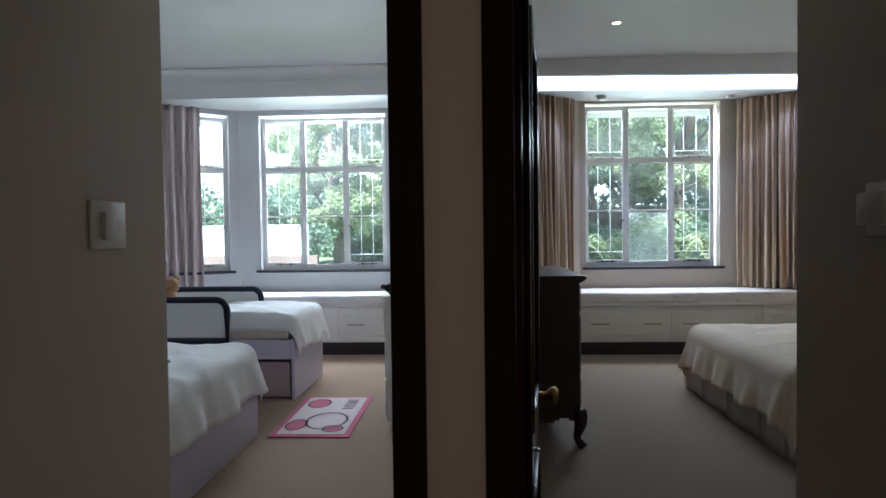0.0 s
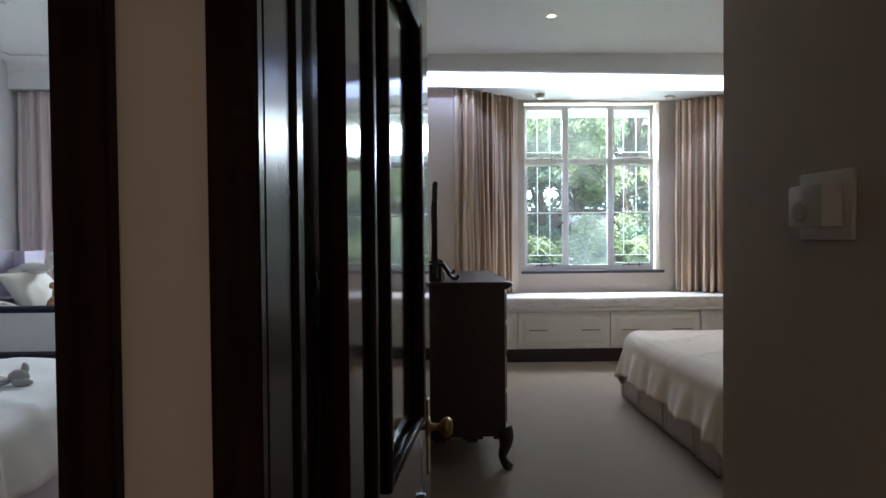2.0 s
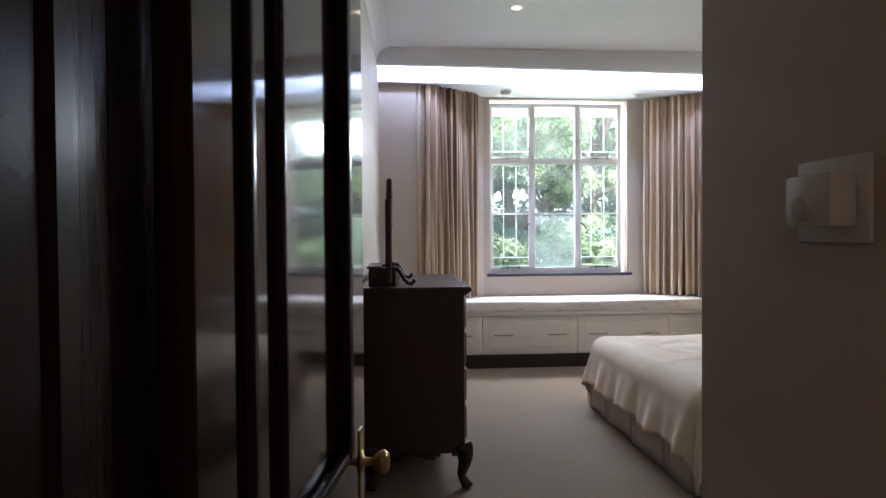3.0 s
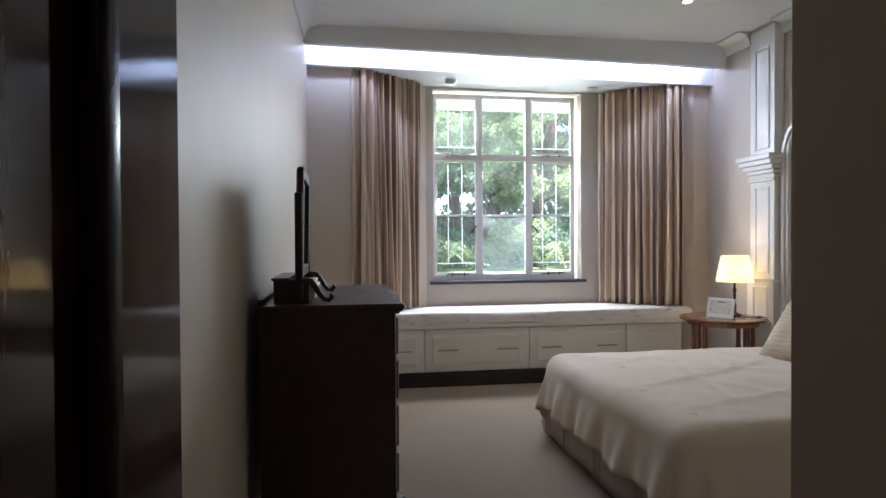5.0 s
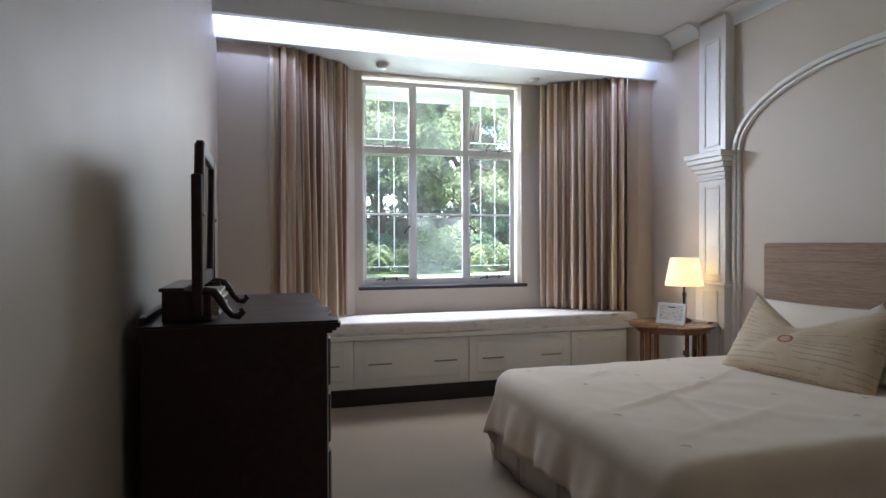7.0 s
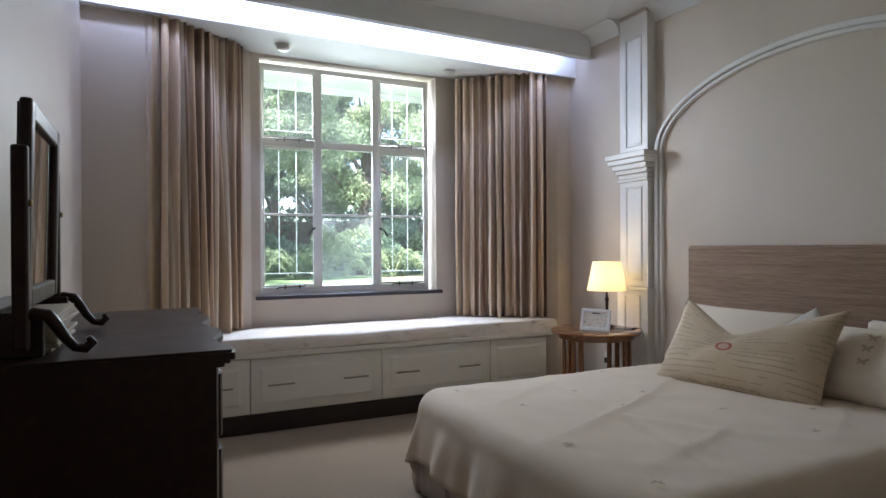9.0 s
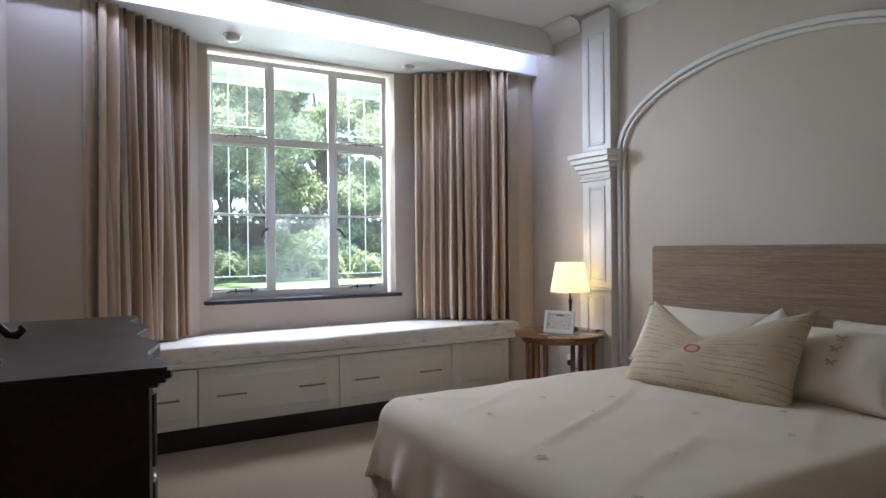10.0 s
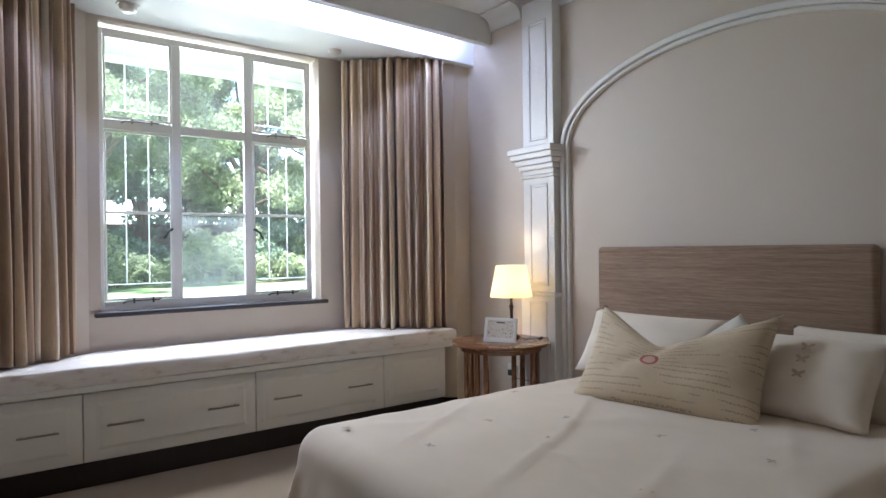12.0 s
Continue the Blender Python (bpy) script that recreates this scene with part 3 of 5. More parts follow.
# ---- windows ----
def steel_window(name, m, cols, z0, z1, label, bars=(0, 2), barred=True, depth=0.10, milky=False):
    """Steel casement window: columns as (u0, u1), frame face at depth behind the wall's face."""
    ob = thing(name, m @ Vector((cols[0][0], depth, z0)), label, "window", kind="structure")
    v0, v1 = depth, depth + 0.032
    u0, u1 = cols[0][0] - 0.035, cols[-1][1] + 0.035
    fr = bm_new()
    box(fr, u0, cols[0][0], v0, v1, z0, z1, 0.003, 1, m)
    box(fr, cols[-1][1], u1, v0, v1, z0, z1, 0.003, 1, m)
    box(fr, u0, u1, v0 + 0.0005, v1 - 0.0005, z0 - 0.0148, z0 - 0.0005, 0.0, 1, m)
    box(fr, cols[0][0], cols[-1][1], v0, v1, z0, z0 + 0.045, 0.003, 1, m)
    box(fr, cols[0][0], cols[-1][1], v0, v1, z1 - 0.04, z1, 0.003, 1, m)
    part("window_frame", fr, STEEL, ob)
    lo, hi = z0 + 0.045, z1 - 0.04
    tz = lo + (hi - lo) * 0.665
    gz = lo + (hi - lo) * 0.335
    for (a, b), (c, d) in zip(cols, cols[1:]):
        part("mullion", box(bm_new(), b, c, v0 - 0.004, v1, lo, hi, 0.004, 1, m), STEEL, ob)
    for i, (a, b) in enumerate(cols):
        part("transom", box(bm_new(), a, b, v0 - 0.002, v1, tz - 0.032, tz + 0.032, 0.004, 1, m), STEEL, ob)
        part("glazing_bar", box(bm_new(), a, b, v0 + 0.006, v1 - 0.006, gz - 0.010, gz + 0.010, 0.002, 1, m), STEEL, ob)
        for p, q in ((lo, gz - 0.010), (gz + 0.010, tz - 0.032), (tz + 0.032, hi)):
            pane = part("pane", box(bm_new(), a, b, v0 + 0.014, v0 + 0.018, p, q, m=m), MILKY if i == 1 and p == lo and milky else GLASS, ob)
            pane.visible_shadow = False
        if i in bars and barred:
            sash = bm_new()
            for p, q in ((lo + 0.003, tz - 0.036), (tz + 0.036, hi - 0.003)):
                for r in ((a + 0.002, a + 0.016, p, q), (b - 0.016, b - 0.002, p, q)):
                    box(sash, r[0], r[1], v0 - 0.008, v0 + 0.012, r[2], r[3], 0.002, 1, m)
                box(sash, a + 0.016, b - 0.016, v0 - 0.008, v0 + 0.012, p, p + 0.016, 0.002, 1, m)
                box(sash, a + 0.016, b - 0.016, v0 - 0.008, v0 + 0.012, q - 0.016, q, 0.002, 1, m)
            part("sash", sash, STEEL, ob)
            w = b - a
            for k in (1, 2):
                x = a + w * k / 3
                part("burglar_bar", tube(bm_new(), [m @ Vector((x, v1 + 0.03, lo + 0.11)), m @ Vector((x, v1 + 0.03, tz - 0.06))], 0.0042, 6), STEEL, ob)
                part("burglar_bar", tube(bm_new(), [m @ Vector((x, v1 + 0.03, tz + 0.11)), m @ Vector((x, v1 + 0.03, hi - 0.02))], 0.0042, 6), STEEL, ob)
            for z in (lo + 0.11, tz + 0.11):
                part("burglar_bar", tube(bm_new(), [m @ Vector((a + 0.005, v1 + 0.03, z)), m @ Vector((b - 0.005, v1 + 0.03, z))], 0.0042, 6), STEEL, ob)
            for z, low in ((lo - 0.012, True), (tz + 0.012, False)):
                stay = bm_new()
                tube(stay, [m @ Vector((a + w * 0.25, v0 - 0.012, z)), m @ Vector((a + w * 0.3, v0 - 0.03, z + 0.012)), m @ Vector((a + w * 0.75, v0 - 0.03, z + 0.014)), m @ Vector((a + w * 0.8, v0 - 0.012, z + 0.018))], 0.005, 6)
                for f in (0.4, 0.68):
                    tube(stay, [m @ Vector((a + w * f, v0 - 0.03, z - 0.004)), m @ Vector((a + w * f, v0 - 0.03, z + 0.032))], 0.006, 6)
                part("casement_stay", stay, BLACK if low else NICKEL, ob, "dark metal casement stay")
            hx = b - 0.01 if i == 0 else a + 0.01
            sgn = -1 if i == 0 else 1
            han = bm_new()
            tube(han, [m @ Vector((hx, v0, gz - 0.11)), m @ Vector((hx, v0 - 0.03, gz - 0.11)), m @ Vector((hx + sgn * 0.03, v0 - 0.036, gz - 0.135)), m @ Vector((hx + sgn * 0.055, v0 - 0.036, gz - 0.18))], 0.006, 8, taper=[0.010, 0.008, 0.007, 0.009])
            part("handle", han, BLACK, ob, "dark metal casement handle", smooth=True)
    return ob


def window_reveal_sill(name, m, u0, u1, z, label):
    bm = box(bm_new(), u0, u1, -0.045, 0.135, z - 0.001, z + 0.03, 0.008, 2, m)
    structure(name, bm, SLATE, label, auto=True)


M0 = Matrix.Translation((0, 6.10, 0))
steel_window("window_1", M0, ((1.335, 1.765), (1.825, 2.275), (2.335, 2.775)), 0.93, 2.80, "white steel casement window with burglar bars", milky=True)
window_reveal_sill("window_sill_1", M0, 1.26, 2.885, 0.885, "dark slate window sill")
steel_window("window_2", M0, ((-2.525, -2.085), (-2.025, -1.575), (-1.515, -1.085)), 0.93, 2.74, "white steel casement window with burglar bars")
window_reveal_sill("window_sill_2", M0, -2.61, -1.0, 0.885, "dark slate window sill")
steel_window("window_3", KID_SIDE, ((0.145, 0.795),), 0.93, 2.74, "white steel side window of the bay", bars=(0,))
window_reveal_sill("window_sill_3", KID_SIDE, 0.06, 0.88, 0.885, "dark slate window sill")

# ---- strip light, downlights, smoke detectors ----
led = thing("strip_light", (2.0, 5.35, 2.98), "cool white light strip hidden behind the beam", "light")
part("diffuser", falling(box(bm_new(), 0.15, 3.72, 5.348, 5.36, 2.995, 3.025)), LED, led, "glowing cool white strip")
part("channel", falling(box(bm_new(), 0.14, 3.73, 5.336, 5.346, 2.99, 3.035)), NICKEL, led)


def downlight(x, y, on, label):
    ob = thing("downlight", (x, y, CEILING), label, "ceiling light", "ceiling downlights")
    ring = lathe(bm_new(), [(0.030, -0.001), (0.032, -0.006), (0.046, -0.008), (0.050, -0.004), (0.050, 0.0)], (x, y, CEILING), 28)
    part("rim", ring, WHITE, ob, smooth=True)
    part("lens", lathe(bm_new(), [(0.0, -0.004), (0.031, -0.004), (0.031, -0.0015), (0.0, -0.0015)], (x, y, CEILING), 24), DOWN if on else GREY_PLASTIC, ob, "glowing warm lens" if on else "unlit lens")


for x, y in ((1.235, 4.2), (3.0, 4.36)):
    downlight(x, y, True, "lit warm recessed ceiling downlight")
hall_lamp = thing("downlight", (0.0, -1.75, 2.75), "lit warm recessed hall downlight", "ceiling light", "ceiling downlights")
part("rim", lathe(bm_new(), [(0.030, -0.001), (0.032, -0.006), (0.046, -0.008), (0.050, -0.004), (0.050, 0.0)], (0.0, -1.75, 2.75), 28), WHITE, hall_lamp, smooth=True)
part("lens", lathe(bm_new(), [(0.0, -0.004), (0.031, -0.004), (0.031, -0.0015), (0.0, -0.0015)], (0.0, -1.75, 2.75), 24), DOWN, hall_lamp, "glowing warm lens")
downlight(-3.0, 3.9, False, "unlit recessed ceiling downlight")


def detector(x, y, label):
    ob = thing("smoke_detector", (x, y, SOFFIT), label, "smoke detector", "detectors on the bay soffit")
    part("base", lathe(bm_new(), [(0.0, -0.016), (0.066, -0.016), (0.070, -0.010), (0.070, 0.0)], (x, y, SOFFIT), 28), GREY_PLASTIC, ob, auto=True)
    part("sensor_head", lathe(bm_new(), [(0.0, -0.058), (0.030, -0.057), (0.046, -0.046), (0.053, -0.024), (0.053, -0.016)], (x, y, SOFFIT), 28), GREY_PLASTIC, ob, "grey rounded sensor head", auto=True)


detector(1.43, 5.80, "round white smoke detector on the soffit")
detector(2.86, 5.85, "round white smoke detector on the soffit")


# ---- things: main bedroom ----
def curtain(name, path, z0, z1, folds, material, label, gather=0.066, seed=1):
    """A pleated curtain along a plan path, its folds irregular, with a hem and a heading."""
    rnd = random.Random(seed)
    pts = [Vector((x, y, 0)) for x, y in path]
    segs = [(b - a).length for a, b in zip(pts, pts[1:])]
    total = sum(segs)

    def at(s):
        d = s * total
        for (a, b), l in zip(zip(pts, pts[1:]), segs):
            if d <= l or (a, b) == (pts[-2], pts[-1]):
                t = (b - a).normalized()
                return a + t * min(d, l), Vector((t.y, -t.x, 0))
            d -= l

    phase = [rnd.uniform(-0.35, 0.35) for _ in range(folds + 3)]
    amp = [rnd.uniform(0.4, 1.3) for _ in range(folds + 3)]

    lean = [rnd.uniform(-1.1, 1.1) for _ in range(folds + 3)]

    def f(u, v):
        p, n = at(u)
        k = u * folds
        i = int(k)
        w = k - i
        ph, am = phase[i] * (1 - w) + phase[i + 1] * w, amp[i] * (1 - w) + amp[i + 1] * w
        depth = gather * am * (0.55 + 0.45 * (1 - v))
        s = math.sin(2 * math.pi * k + ph * (2 - v) + 0.5 * math.sin(3.1 * v + i) + lean[i] * (1 - v) * (1 - w) + lean[i + 1] * (1 - v) * w)
        flat = math.copysign(abs(s) ** 0.75, s)
        sway = 0.008 * math.sin(5 * v + i * 1.7)
        return (p + n * (depth * flat + sway) + Vector((0, 0, z0 + (z1 - z0) * v + 0.006 * math.sin(k * 2.1) * (1 - v))))

    bm = bm_new()
    grid(bm, folds * 14, 26, f, lambda a, b: (a * total * 2.1, b * (z1 - z0)))
    ob = part(name, bm, material, None, label, smooth=True)
    md = ob.modifiers.new("thickness", "SOLIDIFY")
    md.thickness = 0.003
    return tagged(ob, label, "curtain", "pleated curtains")


curtain("curtain", [(0.52, 5.60), (0.60, 5.56), (1.16, 5.98)], 0.685, 2.845, 11, CURTAIN, "drawn-back pleated taupe curtain with narrow stripes", seed=3)
curtain("curtain", [(2.99, 6.0), (3.53, 5.56), (3.63, 5.51)], 0.685, 2.805, 11, CURTAIN, "drawn-back pleated taupe curtain with narrow stripes", seed=8)


def window_seat(x0, x1, seams, group, yf=5.49, left=True):
    """Drawer units under a window: each unit a thing, on one plinth."""
    plinth = part("plinth", box(bm_new(), x0 + 0.01, x1 - 0.02, yf + 0.010, yf + 0.03, 0.0, 0.134, 0.003), KICK, None)
    tagged(plinth, "dark stained recessed plinth board on the carpet", "plinth")
    for i, (a, b) in enumerate(zip(seams, seams[1:])):
        ob = thing("drawer_unit", ((a + b) / 2, yf, 0.15), "white painted window-seat drawer with two bar handles" if b - a > 0.7 else "narrow white painted panel of the window seat", "drawer unit", group)
        part("carcass", box(bm_new(), a + 0.001, b - 0.001, yf + 0.0225, 6.0 if a > 0.9 and b < 3.2 and x0 > 0 else yf + 0.055, 0.136, 0.535, 0.001, 1), WHITE_GLOSS, ob)
        fr = bm_new()
        g = 0.003
        box(fr, a + g, b - g, yf + 0.004, yf + 0.022, 0.140, 0.522, 0.003, 2)
        front = part("drawer_front", fr, WHITE_GLOSS, ob, auto=True)
        # raised field with a sloping border
        fb = bm_new()
        e, s = 0.06, 0.022
        za, zb = 0.140 + 0.055, 0.522 - 0.055
        lo = [fb.verts.new(q) for q in ((a + e, yf + 0.0045, za), (b - e, yf + 0.0045, za), (b - e, yf + 0.0045, zb), (a + e, yf + 0.0045, zb))]
        gr = [fb.verts.new(q) for q in ((a + e + 0.006, yf + 0.0095, za + 0.006), (b - e - 0.006, yf + 0.0095, za + 0.006), (b - e - 0.006, yf + 0.0095, zb - 0.006), (a + e + 0.006, yf + 0.0095, zb - 0.006))]
        hi = [fb.verts.new(q) for q in ((a + e + s, yf - 0.002, za + s), (b - e - s, yf - 0.002, za + s), (b - e - s, yf - 0.002, zb - s), (a + e + s, yf - 0.002, zb - s))]
        for k in range(4):
            n = (k + 1) % 4
            fb.faces.new((lo[k], lo[n], hi[n], hi[k]))
        fb.faces.new(hi)
        part("raised_panel", fb, WHITE_GLOSS, ob)
        if b - a > 0.7:
            for f in (0.215, 0.78):
                c = a + (b - a) * f
                hb = bm_new()
                tube(hb, [(c - 0.095, yf - 0.028, 0.335), (c + 0.095, yf - 0.028, 0.335)], 0.006, 8)
                for d in (-0.075, 0.075):
                    tube(hb, [(c + d, yf - 0.003, 0.335), (c + d, yf - 0.028, 0.335)], 0.005, 8)
                part("bar_handle", hb, NICKEL, ob, "brushed metal bar handle", auto=True)


def seat_top(outline, label):
    top = part("seat_board", prism(bm_new(), outline, 0.536, 0.566), WHITE_GLOSS, None, label)
    return tagged(top, label, "seat board")


def cushion(name, outline, z0, z1, material, label, piping=0.008):
    """A boxed cushion of a plan outline with rounded, piped edges and soft waves."""
    bm = bm_new()
    n = len(outline)
    dense = []
    for i in range(n):
        a, b = Vector((*outline[i], 0)), Vector((*outline[(i + 1) % n], 0))
        k = max(2, int((b - a).length / 0.08))
        dense += [a.lerp(b, j / k) for j in range(k)]
    c = sum(dense, Vector()) / len(dense)
    prof = [(0.02, z0), (0.0, z0 + 0.01), (-0.006, (z0 + z1) / 2), (0.0, z1 - 0.018), (0.012, z1 - 0.006), (0.03, z1), (0.12, z1 + 0.006)]
    rings = []
    for d, z in prof:
        ring = []
        for p in dense:
            w = (c - p)
            w = w / w.length * d
            q = p + w
            ring.append(bm.verts.new((q.x, q.y, z + 0.004 * noise.noise(Vector((q.x * 4, q.y * 4, z * 5))))))
        rings.append(ring)
    k = len(dense)
    for a, b in zip(rings, rings[1:]):
        for i in range(k):
            bm.faces.new((a[i], a[(i + 1) % k], b[(i + 1) % k], b[i]))
    bm.faces.new(rings[0][::-1])
    bm.faces.new(rings[-1])
    ob = part(name, bm, material, None, label, auto=True)
    return tagged(ob, label, "cushion")


window_seat(0.15, 3.62, (0.165, 1.13, 2.098, 3.05, 3.61), "window seat drawers of the main bedroom")
seat_top([(0.13, 5.462), (3.65, 5.462), (3.72, 5.545), (3.05, 6.09), (1.24, 6.09), (0.52, 5.545), (0.13, 5.545)], "white painted seat board with a square lip")
cushion("seat_cushion", [(0.13, 5.470), (3.70, 5.470), (3.73, 5.545), (3.05, 6.085), (1.24, 6.085), (0.52, 5.545), (0.13, 5.545)], 0.566, 0.668, CUSHION, "long oatmeal patterned cushion on the window seat")


def chest_outline(x0, x1, y0, y1, bulge=0.0, n=48, lip=0.0):
    """Plan of a serpentine-fronted chest whose front faces +x."""
    pts = [(x0, y0 - lip)]
    for i in range(n + 1):
        t = i / n
        y = y0 - lip + (y1 - y0 + 2 * lip) * t
        wave = bulge * (math.cos(6 * math.pi * t) * 0.5 - 0.5) - 0.014 * max(0, 1 - min(t, 1 - t) / 0.06) ** 2
        pts.append((x1 + lip + wave, y))
    pts.append((x0, y1 + lip))
    return pts


def chest_of_drawers():
    x0, x1, y0, y1 = 0.085, 0.655, 2.575, 3.665
    ob = thing("chest_of_drawers", (0.33, 3.1, 0), "dark mahogany serpentine chest of drawers on cabriole legs", "chest of drawers")
    body = prism(bm_new(), chest_outline(x0, x1 - 0.008, y0, y1, 0.035), 0.20, 1.02)
    part("body", body, MAHOG, ob, auto=True)
    for z0, z1, lip in ((1.020, 1.030, 0.008), (1.030, 1.040, 0.020), (1.040, 1.056, 0.030), (1.056, 1.063, 0.024)):
        slab = prism(bm_new(), chest_outline(x0 - 0.01, x1, y0, y1, 0.035, lip=lip), z0, z1)
        part("edge_moulding" if z1 < 1.06 else "top", slab, MAHOG, ob, auto=True)
    part("back_rail", box(bm_new(), x0 - 0.01, x0 + 0.012, y0 + 0.01, y1 - 0.01, 1.063, 1.088, 0.004), MAHOG, ob)
    rows = ((0.245, 0.425), (0.445, 0.625), (0.645, 0.815), (0.835, 1.0))
    for a, b in rows:
        bm = bm_new()
        out = chest_outline(x1 - 0.05, x1 + 0.006, y0 + 0.05, y1 - 0.05, 0.04)
        prism(bm, out, a, b)
        bmesh.ops.bevel(bm, geom=[e for e in bm.edges if abs(e.verts[0].co.z - e.verts[1].co.z) < 1e-4 and min(e.verts[0].co.x, e.verts[1].co.x) > x1 - 0.045], offset=0.006, segments=2, affect="EDGES")
        dr = part("drawer", bm, MAHOG, ob, auto=True)
        for y in (y0 + 0.24, y1 - 0.24):
            t = (y - y0 - 0.05) / (y1 - y0 - 0.1)
            xs = x1 + 0.006 + 0.04 * (math.cos(6 * math.pi * t) * 0.5 - 0.5)
            zc = (a + b) / 2 + 0.01
            pl = bm_new()
            box(pl, xs - 0.002, xs + 0.004, y - 0.045, y + 0.045, zc - 0.016, zc + 0.022, 0.002, 1)
            tube(pl, [(xs + 0.004, y - 0.034, zc), (xs + 0.020, y - 0.032, zc - 0.012), (xs + 0.024, y, zc - 0.028), (xs + 0.020, y + 0.032, zc - 0.012), (xs + 0.004, y + 0.034, zc)], 0.0045, 6)
            part("drop_handle", pl, BRASS, dr, "dull brass drop handle", auto=True)
    ap = bm_new()
    # shaped apron along the front and the near end
    for k in range(18):
        t0, t1 = k / 18, (k + 1) / 18
        for t, nxt in ((t0, t1),):
            dip = 0.035 * math.sin(math.pi * (t + nxt) / 2 * 3) ** 2
            box(ap, x1 - 0.04, x1 - 0.018, y0 + (y1 - y0) * t, y0 + (y1 - y0) * nxt, 0.155 + dip, 0.205)
            box(ap, x0 + (x1 - x0 - 0.03) * t, x0 + (x1 - x0 - 0.03) * nxt, y0 - 0.002, y0 + 0.02, 0.155 + dip, 0.205)
    part("apron", ap, MAHOG, ob, "scalloped apron")
    for lx, ly, sx, sy in ((x1 - 0.03, y0 + 0.03, 1, -1), (x1 - 0.03, y1 - 0.03, 1, 1), (x0 + 0.05, y0 + 0.03, 0, -1), (x0 + 0.05, y1 - 0.03, 0, 1)):
        path, rad = [], []
        for i in range(11):
            t = i / 10
            out = 0.030 * math.sin(math.pi * (1 - t) * 1.0) * (1 - t) * 1.2 - 0.022 * math.sin(math.pi * t) * t * 1.2 + 0.030 * max(0, t - 0.75) * 4
            path.append((lx + sx * out, ly + sy * out * 0.6, 0.225 * (1 - t)))
            rad.append(0.038 * (1 - t) ** 1.2 + 0.016 + (0.014 * max(0, t - 0.78) / 0.22))
        part("cabriole_leg", tube(bm_new(), path, 0.02, 10, taper=rad), MAHOG, ob, smooth=True)


chest_of_drawers()


def toilet_mirror():
    """Swing mirror on a box with splayed scroll feet; it faces +x."""
    base, y0, y1, xm = 1.063, 2.61, 3.14, 0.246
    ob = thing("dressing_mirror", (xm, (y0 + y1) / 2, base), "dark mahogany swing mirror on a box base with scroll feet", "mirror")
    bx = bm_new()
    box(bx, 0.135, 0.190, y0 + 0.045, y1 - 0.045, base + 0.018, base + 0.095, 0.006)
    box(bx, 0.125, 0.200, y0 + 0.03, y1 - 0.03, base + 0.095, base + 0.108, 0.005)
    for y in (y0 + 0.026, y1 - 0.044):
        box(bx, 0.135, 0.280, y, y + 0.018, base + 0.0, base + 0.100, 0.004)
    part("drawer_box", bx, MAHOG, ob)
    for y in (y0, y1):
        part("post", box(bm_new(), xm - 0.02, xm + 0.012, y - 0.014, y + 0.014, base + 0.02, 1.525, 0.006), MAHOG, ob)
        ft = bm_new()
        tube(ft, [(0.235, y, base + 0.085), (0.265, y, base + 0.100), (0.290, y, base + 0.095), (0.308, y, base + 0.070), (0.325, y, base + 0.040), (0.343, y, base + 0.020), (0.362, y, base + 0.017), (0.376, y, base + 0.030), (0.368, y, base + 0.042)], 0.02, 8, taper=[0.012, 0.013, 0.014, 0.013, 0.011, 0.010, 0.012, 0.011, 0.006])
        part("scroll_foot", ft, MAHOG, ob, smooth=True)
        part("pivot", lathe(bm_new(), [(0.0, 0), (0.008, 0.001), (0.007, 0.006), (0.0, 0.008)], (xm + 0.012, y, 1.40), 12, Matrix.Rotation(radians(90), 4, "Y")), BRASS, ob, smooth=True)
    tilt = Matrix.Translation((xm - 0.004, 0, 1.40)) @ Matrix.Rotation(radians(1.2), 4, "Y") @ Matrix.Translation((-xm - 0.01, 0, -1.40))
    fr = bm_new()
    a, b, lo, hi = y0 + 0.025, y1 - 0.025, 1.17, 1.635
    for q in ((a, a + 0.045, lo, hi), (b - 0.045, b, lo, hi)):
        box(fr, xm, xm + 0.026, q[0], q[1], q[2], q[3], 0.007, 2, tilt)
    for q in ((lo, lo + 0.045), (hi - 0.045, hi)):
        box(fr, xm + 0.001, xm + 0.025, a + 0.045, b - 0.045, q[0], q[1], 0.006, 2, tilt)
    box(fr, xm - 0.004, xm + 0.006, a + 0.01, b - 0.01, lo + 0.01, hi - 0.01, m=tilt)
    part("mirror_frame", fr, MAHOG, ob)
    part("mirror_glass", box(bm_new(), xm + 0.008, xm + 0.014, a + 0.045, b - 0.045, lo + 0.045, hi - 0.045, m=tilt), MIRROR, ob, "silvered glass")
    return ob


toilet_mirror()
PAPER = paint("cream_paper", (0.62, 0.55, 0.44), 0.8, 0.8, 0.3)
stack = thing("paper_stack", (0.245, 2.875, 1.063), "short stack of cream papers and a booklet", "paper stack")
for k in range(8):
    mm = Matrix.Translation((0.245 + 0.004 * (k % 3), 2.875, 1.0635 + 0.0105 * k)) @ Matrix.Rotation(radians((-2, 1, -1, 2, 1, -2, 1, 0)[k]), 4, "Z")
    part("booklet", box(bm_new(), -0.05, 0.05, -0.19, 0.19, 0.0, 0.010, 0.0015, 1, mm), PAPER, stack)



